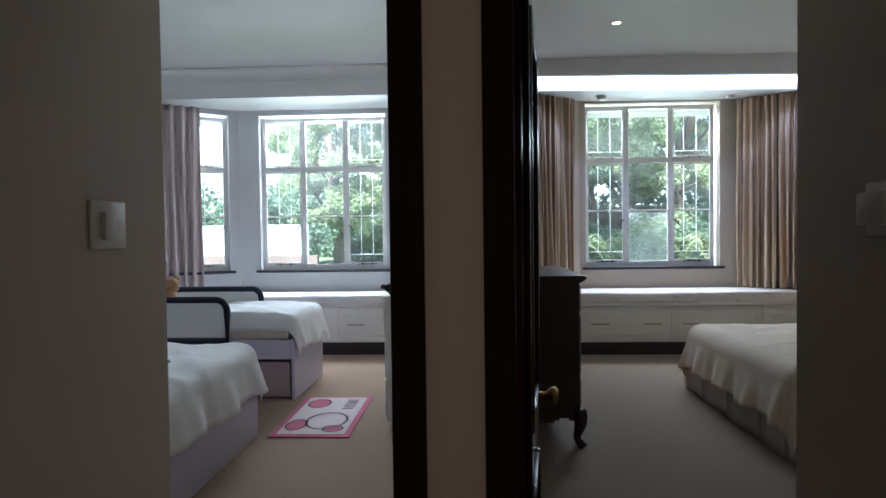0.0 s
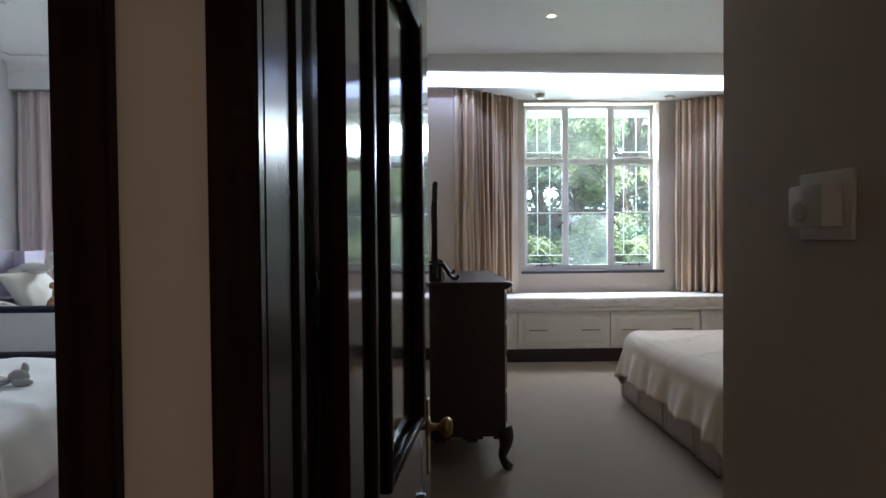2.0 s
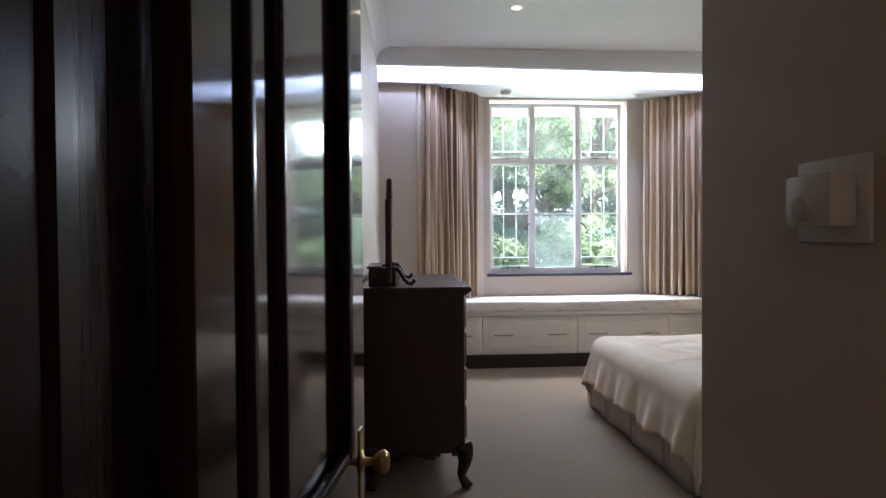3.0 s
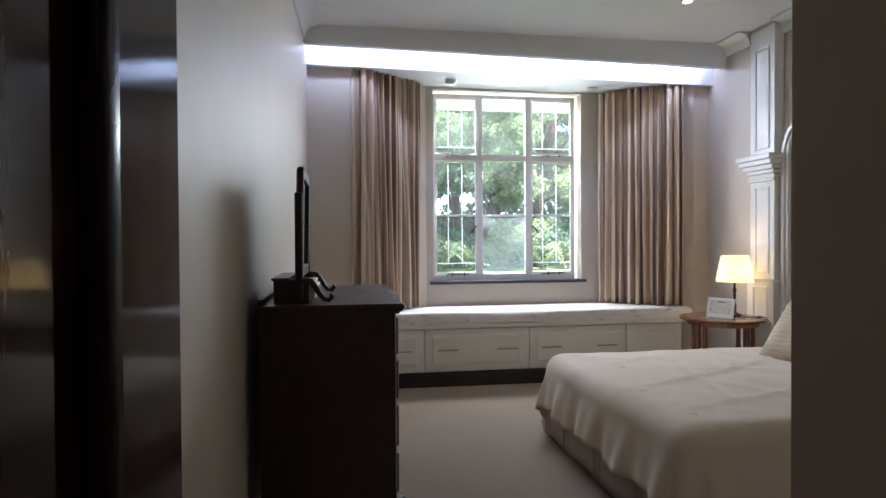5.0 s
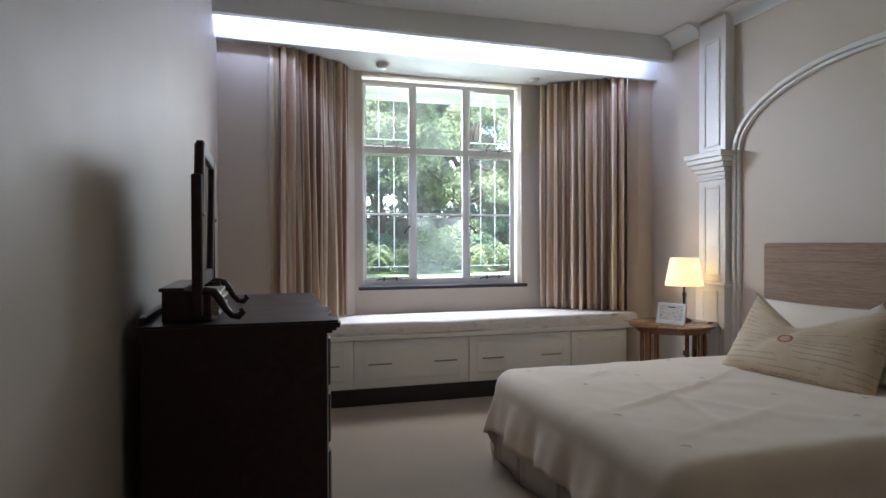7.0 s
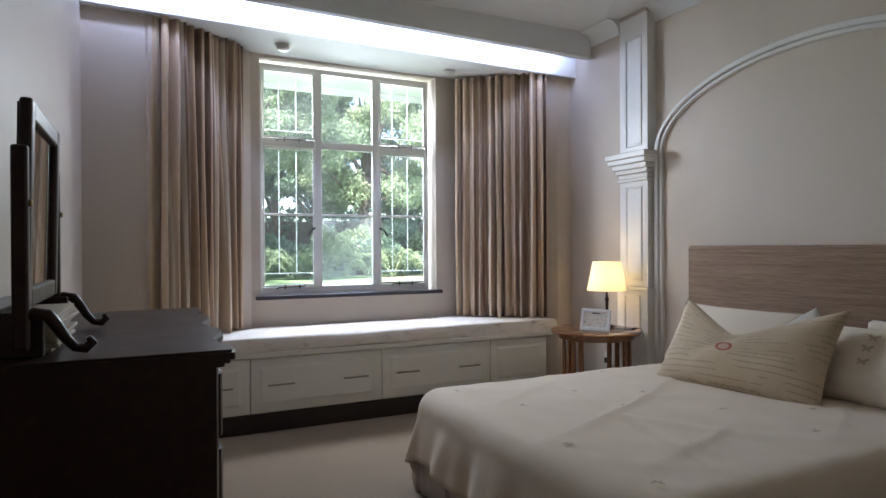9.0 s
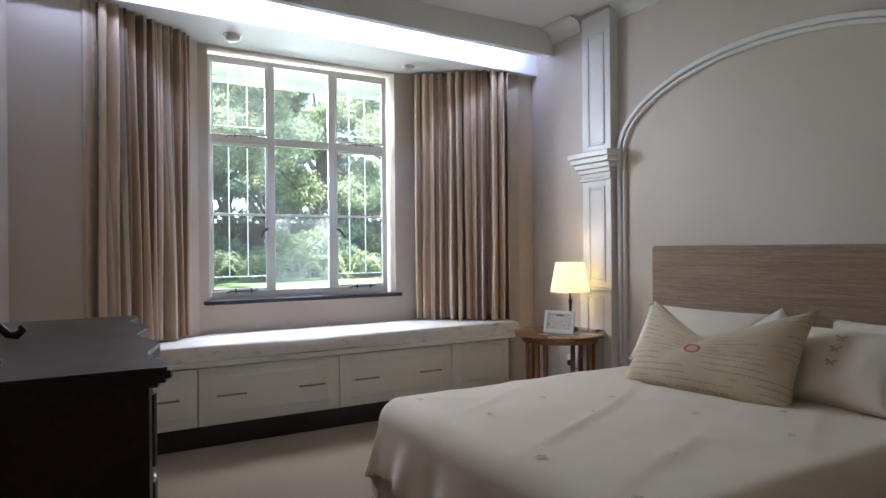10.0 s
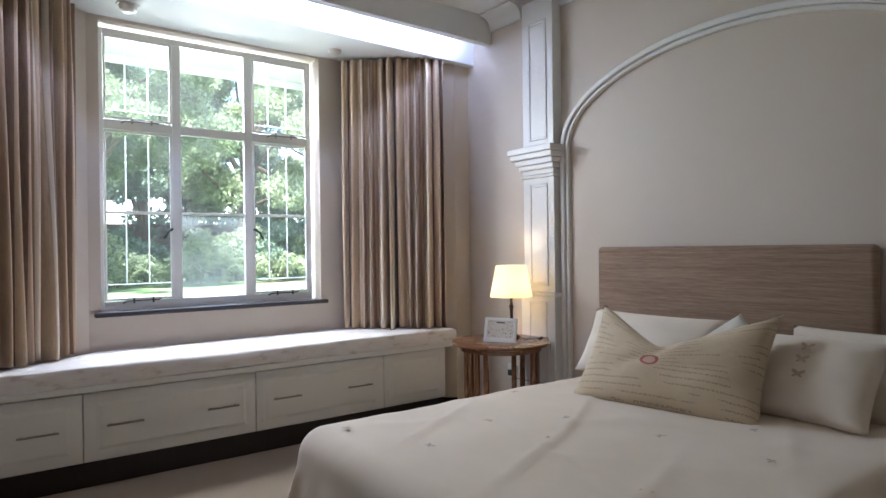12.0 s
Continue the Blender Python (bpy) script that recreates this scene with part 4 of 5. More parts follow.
# ---- the bed ----
def drape(rect, ztop, over, r, wave, k, material, name, parent, label, noise_amp=0.006, res=0.035, creases=(), seed=0.0):
    """A cover over a mattress: rect (x0, x1, y0, y1), over = cloth past each edge (x-, x+, y-, y+)."""
    x0, x1, y0, y1 = rect
    sx0, sx1, sy0, sy1 = x0 - over[0], x1 + over[1], y0 - over[2], y1 + over[3]
    nu, nv = int((sx1 - sx0) / res), int((sy1 - sy0) / res)

    def f(u, v):
        p = Vector((sx0 + (sx1 - sx0) * u, sy0 + (sy1 - sy0) * v))
        q = Vector((min(max(p.x, x0 + r), x1 - r), min(max(p.y, y0 + r), y1 - r)))
        n = p - q
        d = n.length
        nz = noise_amp * (noise.noise(Vector((p.x * 3.1 + seed, p.y * 3.1, seed))) + 0.5 * noise.noise(Vector((p.x * 8 + seed, p.y * 6, 2.0))))
        nz += noise_amp * 0.9 * (1 - abs(noise.noise(Vector((p.x * 1.3 + p.y * 1.9, p.y * 1.1 - p.x * 0.6, 5.0 + seed)))) * 6 if abs(noise.noise(Vector((p.x * 1.3 + p.y * 1.9, p.y * 1.1 - p.x * 0.6, 5.0 + seed)))) < 0.16 else 0)
        for ax, ay, bx_, by_, hgt, wid in creases:
            dx, dy = bx_ - ax, by_ - ay
            ln = math.hypot(dx, dy)
            along_ = ((p.x - ax) * dx + (p.y - ay) * dy) / ln
            off = ((p.x - ax) * dy - (p.y - ay) * dx) / ln + 0.03 * math.sin(along_ * 3 + ax)
            nz += hgt * math.exp(-(off / wid) ** 2) * max(0, math.sin(math.pi * min(1, max(0, along_ / ln))))
        if d < 1e-6:
            return Vector((p.x, p.y, ztop + nz))
        n = n / d
        if d < r * math.pi / 2:
            return Vector((q.x + n.x * r * math.sin(d / r), q.y + n.y * r * math.sin(d / r), ztop - r * (1 - math.cos(d / r)) + nz))
        h = d - r * math.pi / 2
        g = min(1, h / 0.22)
        s = k * (q.x - q.y) + 7 * math.atan2(n.y, n.x)
        out = r + wave * g * (0.6 + math.sin(s) + 0.5 * math.sin(2.3 * s + 1.0)) + 0.035 * g
        return Vector((q.x + n.x * out, q.y + n.y * out, ztop - r - h + 0.012 * math.sin(s * 0.7) * g))

    ob = part(name, grid(bm_new(), nu, nv, f), material, parent, label, smooth=True)
    md = ob.modifiers.new("thickness", "SOLIDIFY")
    md.thickness, md.offset = 0.012, -1
    return ob


def pillow(name, w, h, t, m, material, label, parent=None, pinch=0.0, seed=0.0, n=22):
    """A stuffed pillow in its own frame: x across, y up, z thick; pinch dents the top edge."""
    bm = bm_new()

    def sheet(s):
        def f(u, v):
            a, b = 2 * u - 1, 2 * v - 1
            edge = max(0, (1 - abs(a) ** 2.4) * (1 - abs(b) ** 2.4))
            z = t * 0.5 * edge ** 0.5
            pull = 1 - 0.055 * (1 - a * a) * abs(b) ** 2
            pull2 = 1 - 0.055 * (1 - b * b) * abs(a) ** 2
            x, y = a * w / 2 * pull2, b * h / 2 * pull
            dent = pinch * max(0, 1 - math.hypot(a + 0.12, 0.07) / (0.88 if a < -0.12 else 1.12)) * max(0, (b + 0.35) / 1.35)
            y -= dent * h
            z *= 1 - 0.25 * dent
            z += 0.012 * edge * noise.noise(Vector((a * 2.5 + seed, b * 2.5, s)))
            z -= 0.010 * edge * max(0, 1 - abs(a + 0.25 - b * 0.5) * 7) * (1 if pinch else 0)
            return m @ Vector((x, y, s * z))
        return f

    grid(bm, n, n, sheet(1))
    grid(bm, n, n, sheet(-1))
    bmesh.ops.remove_doubles(bm, verts=bm.verts, dist=1e-5)
    ob = part(name, bm, material, parent, label, smooth=True)
    return ob


BX0, BX1, BY0, BY1, BTOP = 1.80, 3.90, 2.32, 4.08, 0.55
bed = thing("double_bed", (2.8, 3.2, 0), "double bed with a white duvet, taupe valance and woven headboard", "bed")
part("bed_base", box(bm_new(), BX0 + 0.03, BX1, BY0 + 0.04, BY1 - 0.06, 0.06, 0.32, 0.02), SKIRT, bed)
part("mattress", box(bm_new(), BX0 + 0.03, BX1, BY0 + 0.03, BY1 - 0.03, 0.32, 0.53, 0.05, 4), PILLOW_WHITE, bed, auto=True)


def valance(p0, p1, z0, z1, pleats):
    m, length = along(p0, p1)

    def f(u, v):
        d = 0.0
        for c in pleats:
            x = (u - c) * length
            d += 0.040 * math.exp(-(x / 0.014) ** 2) - 0.012 * math.exp(-((abs(x) - 0.03) / 0.02) ** 2)
        d += 0.006 * math.sin(u * length * 11) * (1 - v)
        return m @ Vector((u * length, d, z0 + (z1 - z0) * v))

    ob = part("valance", grid(bm_new(), max(20, int(length / 0.012)), 6, f), SKIRT, bed, "pleated taupe valance", smooth=True)
    md = ob.modifiers.new("thickness", "SOLIDIFY")
    md.thickness = 0.004


valance((BX0 - 0.015, BY1 - 0.01), (BX0 - 0.015, BY0 + 0.02), 0.004, 0.34, (0.02, 0.23, 0.5, 0.78, 0.98))
valance((BX1, BY1 - 0.01), (BX0 - 0.015, BY1 - 0.01), 0.004, 0.34, (0.2, 0.5, 0.8, 0.99))
drape((BX0 - 0.04, BX1 - 0.03, BY0 - 0.02, BY1 + 0.02), BTOP, (0.295, 0.0, 0.29, 0.34), 0.12, 0.020, 15, LINEN, "duvet", bed, "white embroidered duvet cover", 0.006, res=0.025, creases=((1.75, 2.9, 3.4, 3.75, 0.016, 0.022), (1.8, 2.5, 3.0, 3.0, 0.010, 0.03), (1.9, 3.5, 2.7, 4.0, 0.012, 0.02), (2.6, 2.4, 3.5, 2.9, 0.010, 0.025), (2.2, 2.4, 2.5, 3.9, 0.007, 0.02)))
hb = bm_new()
box(hb, 3.915, 3.985, 2.65, 4.225, 0.06, 1.30, 0.025, 4)
part("headboard", hb, HEADBOARD, bed, "brown woven grasscloth headboard", auto=True)


def butterfly(x, y, z, yaw, size=0.022):
    """Small embroidered motif lying on the duvet."""
    m = Matrix.Translation((x, y, z)) @ Matrix.Rotation(yaw, 4, "Z")
    bm = bm_new()
    for side in (-1, 1):
        for a, b, r, turn in ((0.75, 0.45, 0.8, 35), (0.55, -0.45, 0.55, -40)):
            bmesh.ops.create_circle(bm, cap_ends=True, segments=10, radius=size * r, matrix=m @ Matrix.Translation((side * a * size, b * size, 0)) @ Matrix.Rotation(radians(side * turn), 4, "Z") @ Matrix.Diagonal((1, 0.55, 1, 1)))
    bmesh.ops.create_circle(bm, cap_ends=True, segments=8, radius=size * 0.7, matrix=m @ Matrix.Diagonal((0.16, 1, 1, 1)))
    return bm


rnd = random.Random(4)
for i in range(4):
    for j in range(4):
        x, y = 1.98 + 0.42 * i + rnd.uniform(-0.1, 0.1), 2.55 + 0.44 * j + (0.22 if i % 2 else 0) + rnd.uniform(-0.08, 0.08)
        if x < 3.3 and y < 4.0:
            part("embroidered_motif", butterfly(x, y, BTOP + 0.0105, rnd.uniform(0, 6), 0.016), PRINT, bed)


def pillow_pose(x, y, z, lean, yaw, roll=0.0):
    """Stands a pillow on its long edge; lean is from upright, its face towards -x."""
    return Matrix.Translation((x, y, z)) @ Matrix.Rotation(radians(yaw), 4, "Z") @ Matrix.Rotation(radians(-90), 4, "Z") @ Matrix.Rotation(radians(90 - lean), 4, "X") @ Matrix.Rotation(radians(roll), 4, "Z")


p = pillow("pillow", 0.88, 0.42, 0.18, pillow_pose(3.76, 3.75, BTOP + 0.175, 30, 0), PILLOW_WHITE, "white cotton pillow leaning on the headboard", seed=1)
tagged(p, "white cotton pillow leaning on the headboard", "pillow", "pillows on the double bed")
p = pillow("pillow", 0.60, 0.44, 0.17, pillow_pose(3.62, 2.83, BTOP + 0.165, 42, 0), PILLOW_WHITE, "white cotton pillow with three embroidered butterflies", seed=2)
tagged(p, "white cotton pillow with three embroidered butterflies", "pillow", "pillows on the double bed")
PB = pillow_pose(3.62, 2.83, BTOP + 0.165, 42, 0)
for k in (-1, 0, 1):
    bf = bm_new()
    b = butterfly(0, 0, 0, 0, 0.020)
    join(bf, b, PB @ Matrix.Translation((0.02, 0.03 + 0.07 * k, 0.106 - 0.010 * abs(k))))
    part("embroidered_motif", bf, PRINT, p)
q = pillow("pillow", 0.62, 0.42, 0.16, pillow_pose(3.80, 2.68, BTOP + 0.17, 24, 0), PILLOW_WHITE, "", seed=6)
tagged(q, "plain white cotton pillow behind the embroidered one", "pillow", "pillows on the double bed")
q = pillow("scatter_cushion", 0.30, 0.30, 0.12, pillow_pose(3.62, 3.17, BTOP + 0.235, 32, 0, 45), DOTTED, "", seed=9)
tagged(q, "small cream cushion tucked behind the printed one", "cushion")
p = pillow("scatter_cushion", 0.90, 0.58, 0.21, pillow_pose(3.38, 3.33, BTOP + 0.205, 38, 10), SCRIPT, "large beige linen cushion printed with brown script", pinch=0.42, seed=3, n=30)
tagged(p, "large beige linen cushion printed with brown script", "cushion")


# ---- bedside table and what stands on it ----
TX, TY, TZ = 3.57, 4.79, 0.665
tab = thing("bedside_table", (TX, TY, 0), "round brown wooden bedside table with slender slat legs", "table")
part("tabletop", lathe(bm_new(), [(0.0, -0.028), (0.318, -0.028), (0.333, -0.022), (0.338, -0.012), (0.336, -0.003), (0.328, 0.0), (0.0, 0.0)], (TX, TY, TZ), 56), OAK, tab, "polished round top", auto=True)
ring = lathe(bm_new(), [(0.262, -0.062), (0.28, -0.062), (0.28, -0.028), (0.262, -0.028), (0.262, -0.062)], (TX, TY, TZ), 48)
part("apron", ring, OAK, tab, auto=True)
for k in range(4):
    a = radians(20 + 90 * k)
    for d in (-0.13, 0.13):
        c, s = math.cos(a + d), math.sin(a + d)
        mm = Matrix.Translation((TX + 0.262 * c, TY + 0.262 * s, 0)) @ Matrix.Rotation(a + d, 4, "Z")
        part("leg", box(bm_new(), -0.012, 0.012, -0.016, 0.016, 0.0, TZ - 0.03, 0.003, 1, mm), OAK, tab)

LX, LY = 3.72, 4.84
lamp = thing("table_lamp", (LX, LY, TZ), "lit table lamp with a cream tapered shade", "lamp")
part("stem", lathe(bm_new(), [(0.0, 0.0), (0.058, 0.0), (0.062, 0.008), (0.05, 0.018), (0.016, 0.03), (0.012, 0.06), (0.016, 0.08), (0.010, 0.11), (0.012, 0.2), (0.018, 0.22), (0.010, 0.24), (0.010, 0.31), (0.0, 0.31)], (LX, LY, TZ), 20), MAHOG, lamp, "dark turned stem", smooth=True)
shade_bm = lathe(bm_new(), [(0.147, 0.955), (0.150, 0.955), (0.108, 1.178), (0.105, 1.178), (0.147, 0.955)], (LX, LY, 0), 40)
part("shade", shade_bm, SHADE, lamp, "glowing cream fabric shade", auto=True)
wires = bm_new()
for k in range(3):
    a = 2 * math.pi * k / 3
    tube(wires, [(LX, LY, 1.165), (LX + 0.105 * math.cos(a), LY + 0.105 * math.sin(a), 1.172)], 0.0015, 5)
part("shade_carrier", wires, NICKEL, lamp)
part("bulb", lathe(bm_new(), [(0.0, 1.095), (0.018, 1.09), (0.027, 1.065), (0.024, 1.035), (0.012, 1.0), (0.012, 0.972), (0.0, 0.972)], (LX, LY, 0), 16), BULB, lamp, "glowing bulb", smooth=True).visible_shadow = False

PF = Matrix.Translation((3.50, 4.72, TZ)) @ Matrix.Rotation(radians(-62), 4, "Z") @ Matrix.Rotation(radians(-14), 4, "X")
pf = thing("photo_frame", (3.50, 4.72, TZ), "small white framed card leaning on the bedside table", "picture frame")
fb = bm_new()
for q in ((-0.115, -0.095, 0.0, 0.165), (0.095, 0.115, 0.0, 0.165), (-0.095, 0.095, 0.0, 0.03), (-0.095, 0.095, 0.143, 0.165)):
    box(fb, q[0], q[1], -0.008, 0.008, q[2], q[3], 0.002, 1, PF)
part("frame", fb, WHITE, pf)
m = Mat("floral_print_card", (0.7, 0.7, 0.66), 0.5)
m.base(m.ramp(m.noise(38, 4), [(0.32, (0.30, 0.36, 0.30)), (0.46, (0.72, 0.70, 0.64)), (0.62, (0.66, 0.52, 0.42)), (0.74, (0.35, 0.42, 0.46))]))
CARD = m.m
part("print", box(bm_new(), -0.095, 0.095, -0.002, 0.003, 0.03, 0.143, m=PF), CARD, pf, "pale floral print")
part("easel_back", box(bm_new(), -0.03, 0.03, 0.0, 0.006, 0.0, 0.14, m=Matrix.Translation((3.50, 4.72, TZ)) @ Matrix.Rotation(radians(-62), 4, "Z") @ Matrix.Translation((0, 0.075, 0)) @ Matrix.Rotation(radians(20), 4, "X")), BLACK, pf)
sw = thing("cord_switch", (3.80, 4.63, TZ), "black inline lamp switch on its cord", "cord switch")
part("switch_body", box(bm_new(), -0.03, 0.03, -0.011, 0.011, 0.0, 0.018, 0.006, 2, Matrix.Translation((3.80, 4.63, TZ)) @ Matrix.Rotation(0.5, 4, "Z")), BLACK, sw, auto=True)
part("cord", tube(bm_new(), [(3.74, 4.80, TZ + 0.006), (3.72, 4.70, TZ + 0.005), (3.76, 4.64, TZ + 0.007), (3.80, 4.63, TZ + 0.009), (3.85, 4.62, TZ + 0.01), (3.885, 4.62, TZ - 0.03), (3.895, 4.63, TZ - 0.20), (3.885, 4.68, 0.34), (3.88, 4.99, 0.33), (3.92, 5.02, 0.36)], 0.003, 6), BLACK, sw, smooth=True)


def socket(name, centre, facing, label):
    """A square double socket plate; facing is the way it looks, in degrees about z."""
    m = Matrix.Translation(centre) @ Matrix.Rotation(radians(facing), 4, "Z")
    ob = thing(name, centre, label, "socket")
    part("plate", box(bm_new(), -0.052, 0.052, -0.010, 0.0, -0.052, 0.052, 0.005, 2, m), PLASTIC, ob, auto=True)
    part("plug", box(bm_new(), -0.022, 0.022, -0.04, -0.010, -0.035, 0.01, 0.006, 2, m), BLACK, ob, "black plug", auto=True)
    part("rocker", box(bm_new(), 0.012, 0.032, -0.014, -0.010, 0.022, 0.042, 0.002, 1, m), PLASTIC, ob)


socket("wall_socket", (3.93, 5.06, 0.37), -90, "white square wall socket with a black plug")


# ---- pilaster and arch on the headboard wall ----
pil = thing("pilaster", (3.92, 4.74, 0), "white panelled pilaster with a moulded capital", "pilaster", kind="structure")
X0 = 3.99
PA, PB_ = 4.59, 4.895
shaft = bm_new()
box(shaft, 3.905, X0, PA, PB_, 0.985, 1.80, 0.003)
box(shaft, 3.905, X0, PA, PB_, 2.02, 3.08, 0.003)
part("shaft", shaft, WHITE, pil)
ped = bm_new()
box(ped, 3.885, X0, PA - 0.015, PB_ + 0.015, 0.0, 0.955, 0.003)
box(ped, 3.870, X0, PA - 0.03, PB_ + 0.03, 0.955, 0.985, 0.008)
part("pedestal", ped, WHITE, pil)
cap = bm_new()
for z0, z1, o in ((1.80, 1.825, 0.015), (1.825, 1.86, 0.008), (1.86, 1.895, 0.025), (1.895, 1.935, 0.045), (1.935, 1.975, 0.070), (1.975, 2.02, 0.085)):
    box(cap, 3.905 - o, X0, PA - o * 0.6, PB_ + o, z0, z1, 0.007)
part("capital", cap, WHITE, pil, "stepped moulded capital")
for lo, hi in ((1.03, 1.755), (2.07, 2.92), (0.12, 0.92)):
    xf = 3.905 if lo > 1 else 3.885
    fr = bm_new()
    a, b = PA + 0.06, PB_ - 0.06
    for q in ((a, a + 0.022, lo, hi), (b - 0.022, b, lo, hi)):
        box(fr, xf - 0.007, xf, q[0], q[1], q[2], q[3], 0.005)
    for q in ((lo, lo + 0.022), (hi - 0.022, hi)):
        box(fr, xf - 0.0065, xf, a + 0.022, b - 0.022, q[0], q[1], 0.005)
    part("panel_moulding", fr, WHITE, pil)

arch = thing("arch_moulding", (3.97, 3.42, 0), "white arched moulding framing the headboard wall", "arch moulding", kind="structure")
AC, AW, AR, AZ = 3.40, 1.125, 0.497, 2.00


def arch_rib(x0, x1, off, w):
    """A rib of the arch: up one side, over a half ellipse and down the other."""
    bm = bm_new()
    path = [(AC + AW + off, 0.0, 1, 0), (AC + AW + off, 1.0, 1, 0)]
    for i in range(49):
        a = math.pi * i / 48
        path.append((AC + (AW + off) * math.cos(a), AZ + (AR + off) * math.sin(a), math.cos(a), math.sin(a)))
    path += [(AC - AW - off, 1.0, -1, 0), (AC - AW - off, 0.0, -1, 0)]
    rings = []
    for y, z, ny, nz in path:
        rings.append([bm.verts.new((x, y + ny * s, z + nz * s)) for x, s in ((x1, 0), (x0 + 0.006, 0), (x0, 0.006), (x0, w - 0.006), (x0 + 0.006, w), (x1, w))])
    for a, b in zip(rings, rings[1:]):
        for k in range(6):
            bm.faces.new((a[k], a[(k + 1) % 6], b[(k + 1) % 6], b[k]))
    bm.faces.new(rings[0])
    bm.faces.new(rings[-1][::-1])
    return bm


part("outer_rib", arch_rib(3.945, 3.99, 0.012, 0.036), WHITE, arch, auto=True)
part("inner_rib", arch_rib(3.962, 3.99, -0.016, 0.026), WHITE, arch, auto=True)


# ---- light switches ----
def switch_plate(name, centre, facing, label, card=False):
    m = Matrix.Translation(centre) @ Matrix.Rotation(radians(facing), 4, "Z")
    ob = thing(name, centre, label, "light switch", "light switches by the doors")
    part("plate", box(bm_new(), -0.078, 0.078, -0.010, 0.0, -0.064, 0.064, 0.005, 2, m), PLASTIC, ob, auto=True)
    if card:
        part("dimmer_box", box(bm_new(), -0.045, 0.058, -0.052, -0.010, -0.040, 0.038, 0.005, 2, m), PLASTIC, ob, "white plug-in dimmer box", auto=True)
        part("dimmer_wheel", lathe(bm_new(), [(0.0, 0.0), (0.019, 0.0), (0.018, 0.008), (0.0, 0.009)], (0, 0, 0), 20, m @ Matrix.Translation((0.0, -0.052, -0.012)) @ Matrix.Rotation(radians(90), 4, "X")), GREY_PLASTIC, ob, auto=True)
        part("rocker", box(bm_new(), 0.060, 0.072, -0.014, -0.010, -0.015, 0.018, 0.002, 1, m), PLASTIC, ob)
    else:
        part("key_holder", box(bm_new(), -0.042, 0.008, -0.026, -0.010, -0.040, 0.034, 0.004, 2, m), PLASTIC, ob, "raised white switch insert", auto=True)
        part("rocker", box(bm_new(), 0.020, 0.038, -0.014, -0.010, -0.012, 0.014, 0.002, 1, m), PLASTIC, ob)


switch_plate("light_switch", (0.95, 0.236, 1.376), -90, "white wall switch plate with a plug-in dimmer", True)
switch_plate("light_switch", (-0.98, 0.358, 1.364), 90, "white wall switch plate beside the door")


# ---- things: kids' room ----
window_seat(-3.45, -0.5, (-3.44, -2.48, -1.52, -0.56), "window seat drawers of the kids' room", yf=5.53)
seat_top([(-3.94, 5.515), (-0.16, 5.515), (-0.16, 5.54), (-0.46, 5.54), (-0.95, 6.09), (-2.80, 6.09), (-3.57, 5.545), (-3.94, 5.545)], "white painted seat board")
cushion("seat_cushion", [(-3.94, 5.505), (-0.16, 5.505), (-0.16, 5.54), (-0.46, 5.54), (-0.95, 6.085), (-2.80, 6.085), (-3.57, 5.545), (-3.94, 5.545)], 0.566, 0.655, LINEN_KID, "pale cushion on the kids' window seat")
curtain("curtain", [(-3.92, 5.49), (-3.62, 5.48), (-3.14, 5.80)], 0.665, 2.815, 8, CURTAIN_KID, "pale pink pleated curtain drawn back", 0.05, 11)


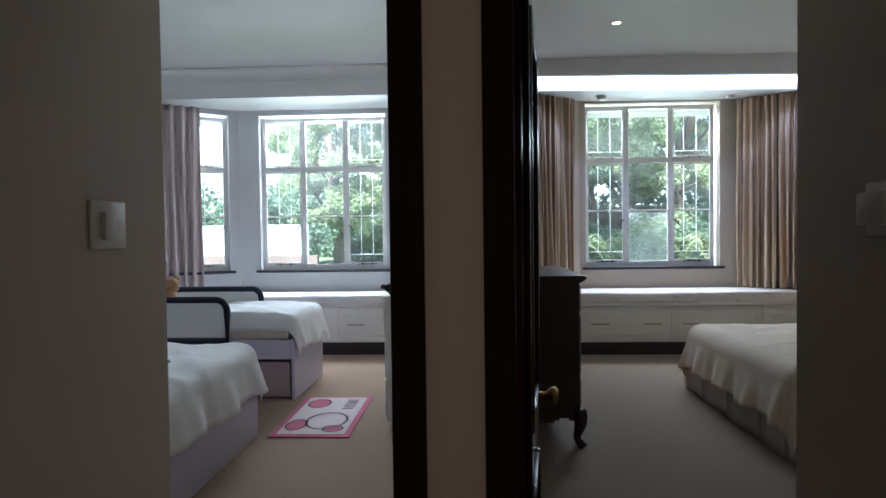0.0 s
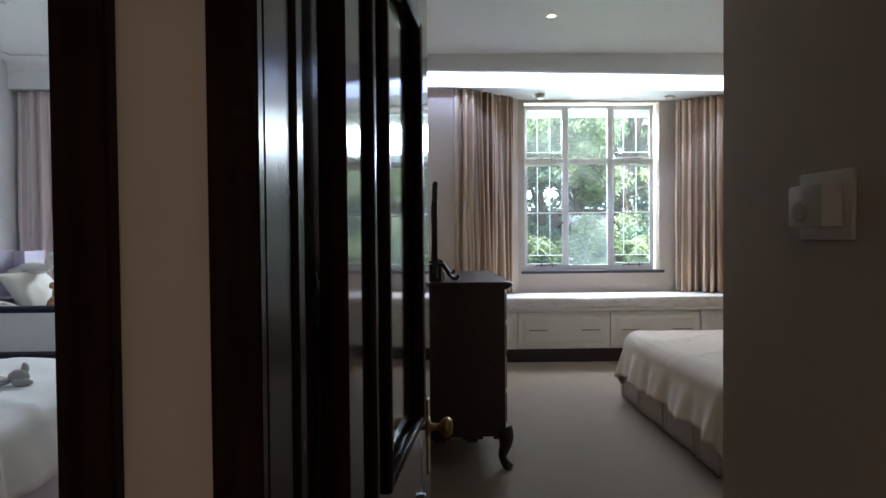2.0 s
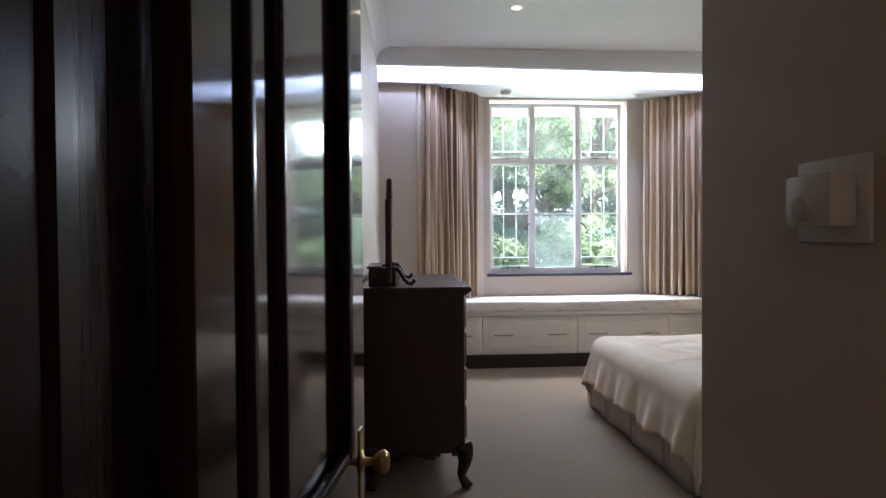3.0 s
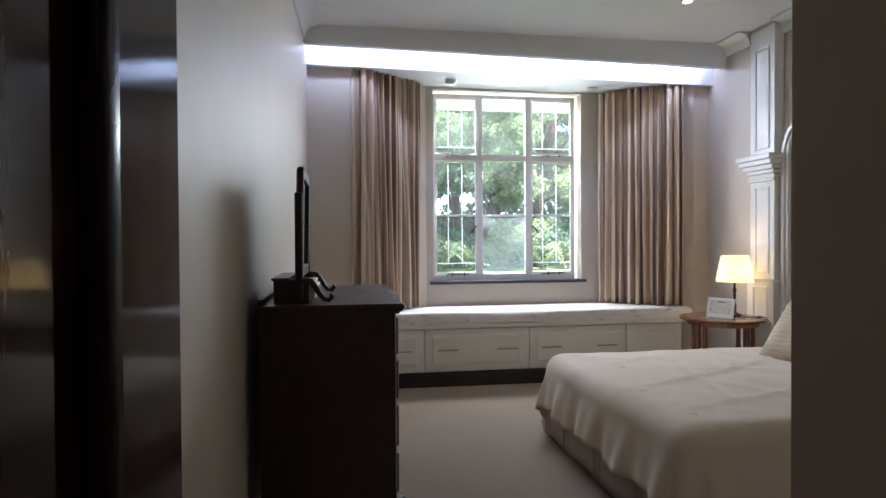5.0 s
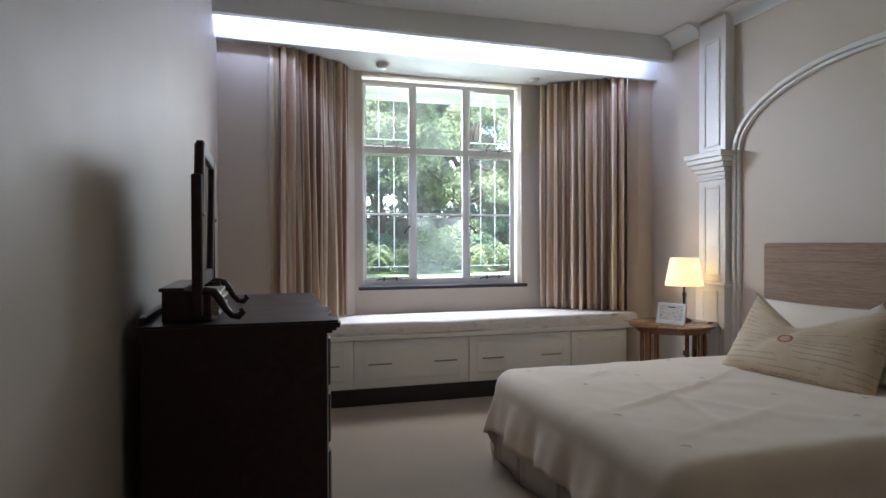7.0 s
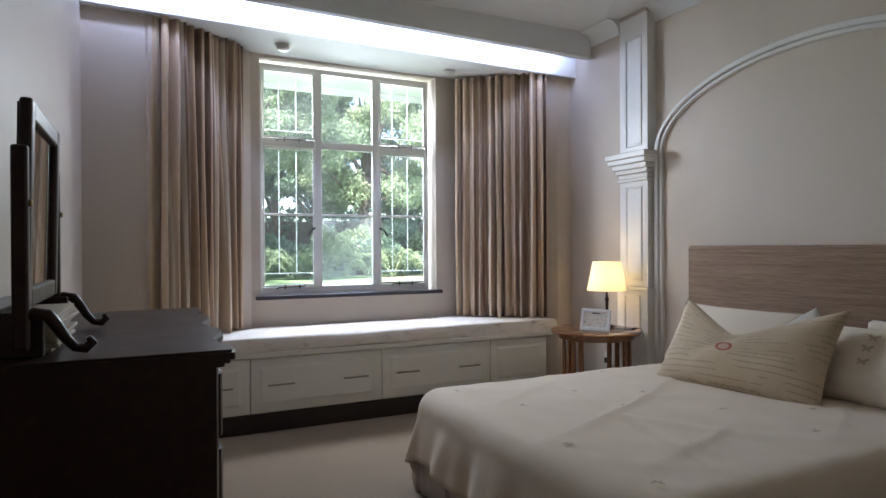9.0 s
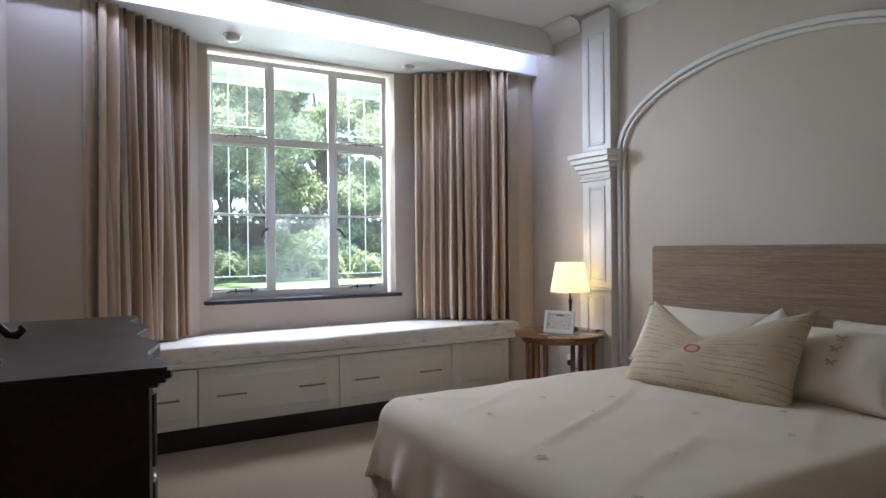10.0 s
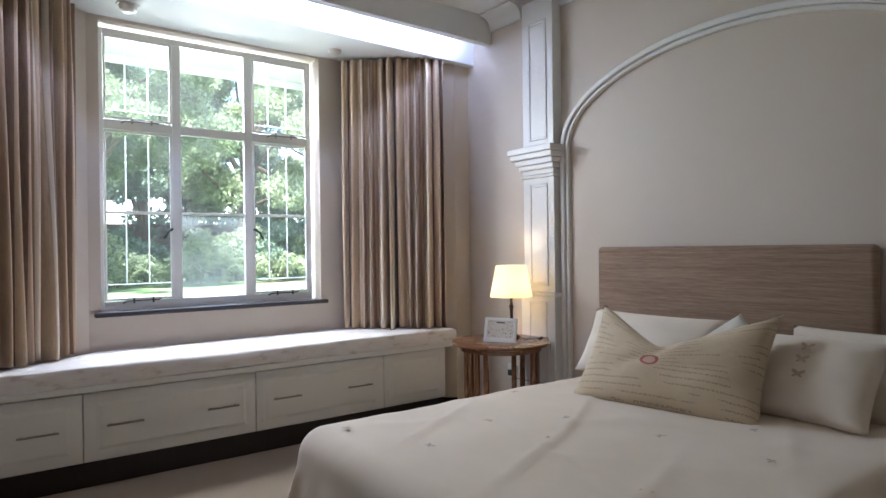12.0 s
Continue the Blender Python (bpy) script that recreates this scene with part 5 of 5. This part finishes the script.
def kids_bed(y0, y1, base_z, top, label, rails, seed):
    x0, x1 = -3.88, -1.455
    ob = thing("kids_bed", (-2.6, (y0 + y1) / 2, 0), label, "bed", "beds in the kids' room")
    b = bm_new()
    box(b, x1 - 0.03, x1, y0, y1, 0.0, base_z + 0.02, 0.006)
    part("foot_board", b, LILAC, ob, "lilac painted foot board")
    part("side_board", box(bm_new(), x0, x1 - 0.03, y0 + 0.002, y0 + 0.03, base_z - 0.14, base_z + 0.02, 0.004), LILAC, ob)
    part("side_board", box(bm_new(), x0, x1 - 0.03, y1 - 0.03, y1 - 0.002, 0.0, base_z + 0.02, 0.004), LILAC, ob)
    part("trundle_front", box(bm_new(), x0, x1 - 0.05, y0 + 0.03, y0 + 0.05, 0.02, base_z - 0.165, 0.004), PINKISH, ob, "dusky pink trundle front")
    part("mattress", box(bm_new(), x0, x1 - 0.035, y0 + 0.03, y1 - 0.03, base_z, top - 0.03, 0.05, 4), PILLOW_WHITE, ob, auto=True)
    drape((x0 + 0.75, x1 + 0.02, y0 - 0.012, y1 + 0.012), top, (0.0, 0.26, 0.10, 0.18), 0.085, 0.022, 13, LINEN_KID, "duvet", ob, "soft white duvet with rumples", 0.022, seed=seed)
    drape((x0 + 0.02, x0 + 0.80, y0, y1), top - 0.015, (0.0, 0.0, 0.05, 0.05), 0.06, 0.004, 13, LINEN_KID, "sheet", ob, "white sheet", 0.008, seed=seed + 3)
    hb = bm_new()
    box(hb, -3.945, -3.885, y0 - 0.02, y1 + 0.02, 0.0, 1.02, 0.008)
    box(hb, -3.945, -3.70, y0 + 0.10, y0 + 0.12, 1.02, 1.22, 0.004)
    box(hb, -3.945, -3.70, y1 - 0.12, y1 - 0.10, 1.02, 1.22, 0.004)
    box(hb, -3.945, -3.70, y0 + 0.10, y1 - 0.10, 1.0, 1.02, 0.004)
    part("headboard", hb, LILAC, ob, "lilac headboard with a small shelf")
    for ys, xe in rails:
        ra = bm_new()
        zb, zt = base_z + 0.02, top + 0.12
        r = 0.09
        path = [(xe - 1.15, ys, zb), (xe, ys, zb), (xe, ys, zt - r)]
        for k in range(1, 7):
            a = math.pi / 2 * k / 6
            path.append((xe - r + r * math.cos(a), ys, zt - r + r * math.sin(a)))
        path += [(xe - 1.06, ys, zt)]
        for k in range(1, 7):
            a = math.pi / 2 + math.pi / 2 * k / 6
            path.append((xe - 1.06 + r * math.cos(a), ys, zt - r + r * math.sin(a)))
        path += [(xe - 1.15, ys, zb + 0.02)]
        tube(ra, path, 0.027, 10)
        part("safety_rail", ra, NAVY, ob, "padded navy safety rail", smooth=True)
        part("rail_mesh", grid(bm_new(), 4, 4, lambda u, v: Vector((xe - 1.13 + 1.11 * u, ys, zb + 0.02 + (zt - zb - 0.04) * v))), LINEN_KID, ob, "pale rail cloth")
    return ob


kids_bed(3.66, 4.58, 0.47, 0.70, "white kids' bed with lilac base and navy safety rails", ((3.63, -1.99), (4.61, -2.05)), 1.0)
kids_bed(1.42, 2.80, 0.40, 0.615, "white kids' bed with a lilac base and navy safety rail", ((2.83, -2.62),), 7.0)

p = pillow("kids_pillow", 0.55, 0.42, 0.16, pillow_pose(-2.90, 4.1, 0.90, 38, 180), DOTTED, "", seed=5)
tagged(p, "cream spotted pillow leaning on the headboard", "pillow", "kids' pillows")
p = pillow("kids_pillow", 0.6, 0.4, 0.15, pillow_pose(-3.25, 3.95, 0.78, 78, 180), DOTTED, "", seed=6)
tagged(p, "flat cream pillow on the bed", "pillow", "kids' pillows")


def blobs(name, items, material, label, category):
    """A soft toy as one mesh of joined rounded lumps."""
    bm = bm_new()
    for x, y, z, rx, ry, rz in items:
        bmesh.ops.create_icosphere(bm, subdivisions=3, radius=1, matrix=Matrix.Translation((x, y, z)) @ Matrix.Diagonal((rx, ry, rz, 1)))
    for v in bm.verts:
        v.co += 0.004 * noise.noise_vector(v.co * 40)
    ob = part(name, bm, material, None, "", smooth=True)
    return tagged(ob, label, category)


bx, by, bz = -2.66, 3.98, 0.70
blobs("teddy_bear", [(bx, by, bz + 0.10, 0.09, 0.085, 0.10), (bx + 0.05, by - 0.03, bz + 0.21, 0.075, 0.075, 0.07), (bx + 0.105, by - 0.06, bz + 0.195, 0.035, 0.035, 0.03), (bx + 0.0, by - 0.08, bz + 0.27, 0.025, 0.025, 0.028), (bx + 0.07, by + 0.04, bz + 0.27, 0.025, 0.025, 0.028), (bx + 0.10, by - 0.09, bz + 0.04, 0.08, 0.035, 0.035), (bx + 0.12, by + 0.03, bz + 0.04, 0.08, 0.035, 0.035), (bx + 0.02, by - 0.11, bz + 0.11, 0.03, 0.05, 0.04)], TAN_PLUSH, "brown plush teddy bear sitting on the bed", "soft toy")
bx, by, bz = -2.95, 4.15, 1.09
blobs("plush_lamb", [(bx, by, bz, 0.13, 0.07, 0.05), (bx + 0.16, by - 0.02, bz + 0.05, 0.06, 0.055, 0.055), (bx + 0.20, by - 0.06, bz + 0.045, 0.028, 0.028, 0.024), (bx + 0.15, by + 0.04, bz + 0.10, 0.02, 0.02, 0.03), (bx + 0.17, by - 0.06, bz + 0.10, 0.02, 0.02, 0.03), (bx - 0.12, by - 0.05, bz - 0.02, 0.06, 0.03, 0.03)], WHITE_PLUSH, "white plush toy lying on the pillow", "soft toy")
bx, by, bz = -1.88, 2.12, 0.622
blobs("plush_comforter", [(bx, by, bz + 0.02, 0.07, 0.05, 0.022), (bx + 0.09, by + 0.03, bz + 0.035, 0.05, 0.035, 0.035), (bx + 0.14, by - 0.02, bz + 0.02, 0.05, 0.025, 0.018), (bx + 0.10, by + 0.06, bz + 0.07, 0.018, 0.015, 0.03), (bx - 0.06, by - 0.03, bz + 0.02, 0.04, 0.03, 0.025)], GREY_PLUSH, "crumpled pale grey plush comforter on the bed", "soft toy")
bx, by, bz = -2.55, 4.25, 0.705
blobs("folded_cloth", [(bx, by, bz + 0.02, 0.12, 0.05, 0.03), (bx + 0.08, by + 0.03, bz + 0.03, 0.06, 0.05, 0.03)], WHITE_PLUSH, "rumpled white cloth on the bed", "cloth")

# rug: pink border, pale field, plain dark shapes
rug = thing("rug", (-1.1, 3.25, 0), "small pink rug with a pale printed field", "rug")
part("border", box(bm_new(), -1.375, -0.838, 2.745, 3.745, 0.001, 0.009, 0.003), RUG_PINK, rug, "bright pink border")
part("field", box(bm_new(), -1.335, -0.878, 2.79, 3.70, 0.009, 0.0125, 0.001, 1), RUG_PALE, rug, "pale pink field")


def rug_ring(cx, cy, rx, ry, w, mat):
    bm = bm_new()
    n = 28
    rr = [[bm.verts.new((cx + (rx - d) * math.cos(2 * math.pi * k / n), cy + (ry - d) * math.sin(2 * math.pi * k / n), 0.0155)) for k in range(n)] for d in (0, w)]
    for k in range(n):
        bm.faces.new((rr[0][k], rr[0][(k + 1) % n], rr[1][(k + 1) % n], rr[1][k]))
    part("printed_shape", bm, mat, rug)


def rug_spot(cx, cy, rx, ry, mat, z=0.0145):
    bm = bm_new()
    bmesh.ops.create_circle(bm, cap_ends=True, segments=20, radius=1, matrix=Matrix.Translation((cx, cy, z)) @ Matrix.Diagonal((rx, ry, 1, 1)))
    part("printed_shape", bm, mat, rug)


rug_ring(-1.06, 3.08, 0.15, 0.20, 0.018, RUG_DARK)
rug_spot(-1.22, 3.52, 0.085, 0.12, RUG_PINK)
rug_ring(-1.22, 3.52, 0.09, 0.125, 0.014, RUG_DARK)
rug_spot(-0.98, 2.90, 0.07, 0.07, RUG_PINK)
rug_ring(-0.98, 2.90, 0.075, 0.075, 0.012, RUG_DARK)
rug_spot(-1.25, 2.98, 0.07, 0.12, RUG_PINK)
rug_ring(-1.25, 2.98, 0.075, 0.125, 0.014, RUG_DARK)
for k in range(7):
    part("printed_bar", box(bm_new(), -1.02 + 0.012 * (k % 2), -0.93, 3.38 + 0.04 * k, 3.392 + 0.04 * k, 0.013, 0.0145), RUG_DARK, rug)

shelf = thing("bookshelf", (-3.65, 4.8, 0), "low lilac painted bookshelf beside the bed head", "bookshelf")
sb = bm_new()
for q in ((-3.945, -3.925), (-3.37, -3.35), (-3.65, -3.63)):
    box(sb, q[0], q[1], 4.66, 4.94, 0.0, 1.22, 0.004)
part("upright", sb, LILAC, shelf)
for z in (0.05, 0.45, 0.80, 1.0):
    part("shelf_board", box(bm_new(), -3.925, -3.37, 4.662, 4.938, z, z + 0.02, 0.003), LILAC, shelf)
part("back_board", box(bm_new(), -3.945, -3.35, 4.941, 4.955, 0.0, 1.22, 0.003), LILAC, shelf)
cab = thing("low_cabinet", (-0.4, 3.5, 0), "low white painted cabinet against the dividing wall", "cabinet")
part("body", box(bm_new(), -0.62, -0.16, 3.0, 3.95, 0.03, 0.88, 0.006), WHITE_GLOSS, cab)
part("top", box(bm_new(), -0.64, -0.15, 2.985, 3.965, 0.88, 0.905, 0.006), WHITE_GLOSS, cab)
for k in range(3):
    d = part("drawer", box(bm_new(), -0.634, -0.62, 3.02, 3.93, 0.06 + 0.27 * k, 0.32 + 0.27 * k, 0.004), WHITE_GLOSS, cab)
    part("knob", lathe(bm_new(), [(0.0, 0), (0.008, 0), (0.014, 0.014), (0.012, 0.022), (0.0, 0.024)], (-0.634, 3.47, 0.19 + 0.27 * k), 12, Matrix.Rotation(radians(-90), 4, "Y")), WHITE_GLOSS, d, smooth=True)
blobs("dark_ornament", [(-0.60, 3.05, 0.955, 0.035, 0.03, 0.03), (-0.64, 3.06, 0.965, 0.022, 0.02, 0.018), (-0.575, 3.05, 0.925, 0.03, 0.03, 0.02)], BLACK, "small dark ornament on the white cabinet", "ornament")

# ---- garden ----
structure("eaves_main", box(bm_new(), 0.0, 4.2, 6.40, 7.15, 2.90, 3.05, 0.01), EAVES, "white painted eaves over the window")
structure("eaves_kids", box(bm_new(), -4.4, 0.0, 6.40, 7.15, 2.90, 3.05, 0.01), EAVES, "white painted eaves over the window")
structure("eaves_fascia", box(bm_new(), -4.4, 4.2, 7.15, 7.18, 2.84, 3.10, 0.004), EAVES)


def leaves(rng, centres, radii, per, size):
    """Leaf blades scattered through the shells of clumps: vertices and faces."""
    vs, fs = [], []
    for (cx, cy, cz), r in zip(centres, radii):
        d = rng.normal(size=(per, 3))
        d /= np.linalg.norm(d, axis=1)[:, None]
        rad = r * (0.55 + 0.5 * rng.random(per)) * (1 + 0.25 * np.sin(d[:, 0] * 5 + cx) * np.cos(d[:, 2] * 4 + cy))
        p = d * rad[:, None] * np.array((1, 1, 0.75)) + np.array((cx, cy, cz))
        a = rng.normal(size=(per, 3)) + np.array((0, 0, -0.3))
        a /= np.linalg.norm(a, axis=1)[:, None]
        b = np.cross(a, rng.normal(size=(per, 3)))
        b /= np.linalg.norm(b, axis=1)[:, None]
        s = size * (0.6 + 0.8 * rng.random(per))[:, None]
        q = np.stack((p - a * s, p + b * s * 0.45, p + a * s, p - b * s * 0.45), 1)
        base = len(vs)
        vs += q.reshape(-1, 3).tolist()
        fs += [(base + 4 * i, base + 4 * i + 1, base + 4 * i + 2, base + 4 * i + 3) for i in range(per)]
    return vs, fs


def foliage(name, parent, data, material):
    me = bpy.data.meshes.new(name)
    me.from_pydata(data[0], [], data[1])
    me.materials.append(material)
    ob = new(name, me)
    ob.parent = parent
    ob.matrix_parent_inverse = Matrix.Translation(-parent.location)
    return ob


def tree(x, y, h, spread, label, material, seed, size=0.12, low=0.3, per=420, clumps=34):
    rng = np.random.default_rng(seed)
    z = -0.21
    ob = thing("tree", (x, y, z), label, "tree", "garden trees")
    tr = bm_new()
    lean = rng.normal(size=2) * 0.3
    tube(tr, [(x, y, z), (x + lean[0] * 0.3, y, z + h * 0.2), (x + lean[0], y + lean[1], z + h * 0.45), (x + lean[0] * 1.4, y + lean[1], z + h * 0.8)], 0.1, 10, taper=[0.03 * h + 0.05, 0.025 * h, 0.018 * h, 0.006 * h])
    centres, radii = [], []
    for k in range(clumps):
        a = rng.random() * 2 * math.pi
        zz = z + h * (low + (0.97 - low) * rng.random())
        f = math.sin(math.pi * min(1, max(0.12, (zz - z) / h * 0.9)))
        rr = spread * f * (0.35 + 0.65 * rng.random())
        c = (x + rr * math.cos(a), y + rr * math.sin(a), zz)
        centres.append(c)
        radii.append(spread * (0.13 + 0.15 * rng.random()))
        if k % 2 == 0:
            s = (x + lean[0] * 0.7, y + lean[1] * 0.7, z + h * (0.22 + 0.4 * rng.random()))
            tube(tr, [s, ((s[0] + c[0]) / 2, (s[1] + c[1]) / 2, (s[2] + c[2]) / 2 + 0.1 * h * rng.random()), c], 0.05, 6, taper=[0.012 * h, 0.007 * h, 0.002 * h])
    part("trunk", tr, BARK, ob, smooth=True)
    foliage("crown", ob, leaves(rng, centres, radii, per, size), material)


tree(9.3, 36.0, 11.0, 4.6, "leafy garden tree with a dense crown", LEAF, 12, 0.10, 0.36, 1400, 38)
tree(3.7, 27.0, 10.5, 5.2, "broad leafy garden tree with spreading low limbs", LEAF, 1, 0.085, 0.42, 1900, 40)
tree(11.0, 33.0, 12.0, 5.0, "tall pale leafy garden tree", LEAF3, 2, 0.095, 0.30, 1800, 38)
tree(17.5, 35.0, 12.0, 5.4, "broad leafy garden tree", LEAF2, 3, 0.11, 0.28, 1400, 40)
tree(0.0, 36.0, 12.0, 5.0, "tall leafy garden tree", LEAF2, 4, 0.11, 0.34, 1400, 40)
tree(7.6, 38.0, 12.0, 4.6, "tall leafy garden tree behind the lawn", LEAF2, 8, 0.11, 0.36, 1400, 38)
tree(-6.8, 30.0, 9.5, 3.8, "leafy garden tree with a rounded crown", LEAF3, 5, 0.09, 0.2, 1700, 38)
tree(-3.6, 34.0, 9.0, 3.6, "leafy garden tree with dark foliage", LEAF, 6, 0.10, 0.2, 1400, 36)


def shrub(x, y, h, r, material, seed):
    rng = np.random.default_rng(seed)
    ob = thing("shrub", (x, y, -0.2), "dense green garden shrub", "shrub", "shrubs along the lawn")
    cs = [(x + r * 0.6 * rng.normal(), y + 0.4 * r * rng.normal(), -0.2 + h * (0.15 + 0.65 * rng.random())) for _ in range(10)]
    foliage("leaf_mass", ob, leaves(rng, cs, [r * (0.35 + 0.25 * rng.random()) for _ in cs], 520, 0.10), material)
    st = bm_new()
    for k in range(4):
        tube(st, [(x + 0.05 * k, y, -0.2), (x + rng.normal() * 0.3 * r, y, h * 0.4)], 0.03, 5)
    part("stems", st, BARK, ob)


for k in range(18):
    rr = random.Random(50 + k)
    shrub(-13.0 + 2.1 * k + rr.uniform(-0.4, 0.4), 32.5 + rr.uniform(-1.2, 1.0), 1.7 + rr.random() * 1.5, 1.2 + 0.6 * rr.random(), (LEAF2, LEAF, LEAF3)[k % 3], 90 + k)


def fern(x, y, h, seed):
    """A clump of arching fronds, each a rib with leaflets along it."""
    rng = np.random.default_rng(seed)
    ob = thing("fern", (x, y, -0.2), "arching green fern clump at the edge of the lawn", "fern", "ferns along the lawn")
    vs, fs = [], []
    for k in range(22):
        a, reach, top = rng.random() * 2 * math.pi, h * (0.5 + 0.5 * rng.random()), h * (0.55 + 0.45 * rng.random())
        d, side = np.array((math.cos(a), math.sin(a), 0.0)), np.array((-math.sin(a), math.cos(a), 0.0))
        for i in range(14):
            t = (i + 1) / 14
            p = np.array((x, y, -0.2)) + d * reach * t + np.array((0, 0, top * math.sin(math.pi * 0.72 * t)))
            w = 0.24 * h * math.sin(math.pi * min(1, 0.15 + 0.85 * t)) * (0.8 + 0.4 * rng.random())
            for sg in (-1, 1):
                n = len(vs)
                tip = p + side * sg * w + d * 0.3 * w - np.array((0, 0, 0.35 * w))
                vs += [p.tolist(), (p + d * 0.035 * h + side * sg * w * 0.5).tolist(), tip.tolist(), (p - d * 0.02 * h + side * sg * w * 0.45).tolist()]
                fs.append((n, n + 1, n + 2, n + 3))
    foliage("fronds", ob, (vs, fs), LEAF3)


for k in range(11):
    rr = random.Random(300 + k)
    fern(4.2 + 1.0 * k + rr.uniform(-0.3, 0.3), 29.6 + rr.uniform(-0.5, 0.5), 1.1 + 0.6 * rr.random(), 400 + k)
structure("garden_wall", box(bm_new(), -2.0, 34.0, 40.0, 40.3, -0.2, 2.9, 0.02), BOUNDARY, "dark weathered boundary wall behind the shrubs")
structure("garden_wall_low", box(bm_new(), -14.0, -5.9, 21.9, 22.2, -0.2, 0.55, 0.02), BOUNDARY, "low brown garden wall beside the lawn")
shrub(-9.4, 26.5, 4.4, 1.9, LEAF2, 131)
structure("garden_screen", box(bm_new(), -14.0, -6.8, 24.0, 24.15, -0.2, 1.75, 0.02), SCREEN, "pale painted garden screen wall")
structure("garden_bed", box(bm_new(), 10.5, 22.0, 28.0, 30.5, -0.202, -0.18, 0.01), EARTH, "bare earth strip beside the lawn")
rng = np.random.default_rng(77)
hd = thing("hedge", (2, 41, -0.2), "tall dark boundary hedge behind the trees", "hedge", kind="stuff")
cs = [(-28 + 1.3 * k + rng.normal() * 0.3, 41 + rng.normal() * 0.6, z + rng.normal() * 0.3) for k in range(50) for z in ((0.4, 1.5) if k in (26, 27) else (0.4, 1.5, 2.6, 3.7))]
foliage("leaf_mass", hd, leaves(rng, cs, [1.2] * len(cs), 200, 0.2), LEAF2)
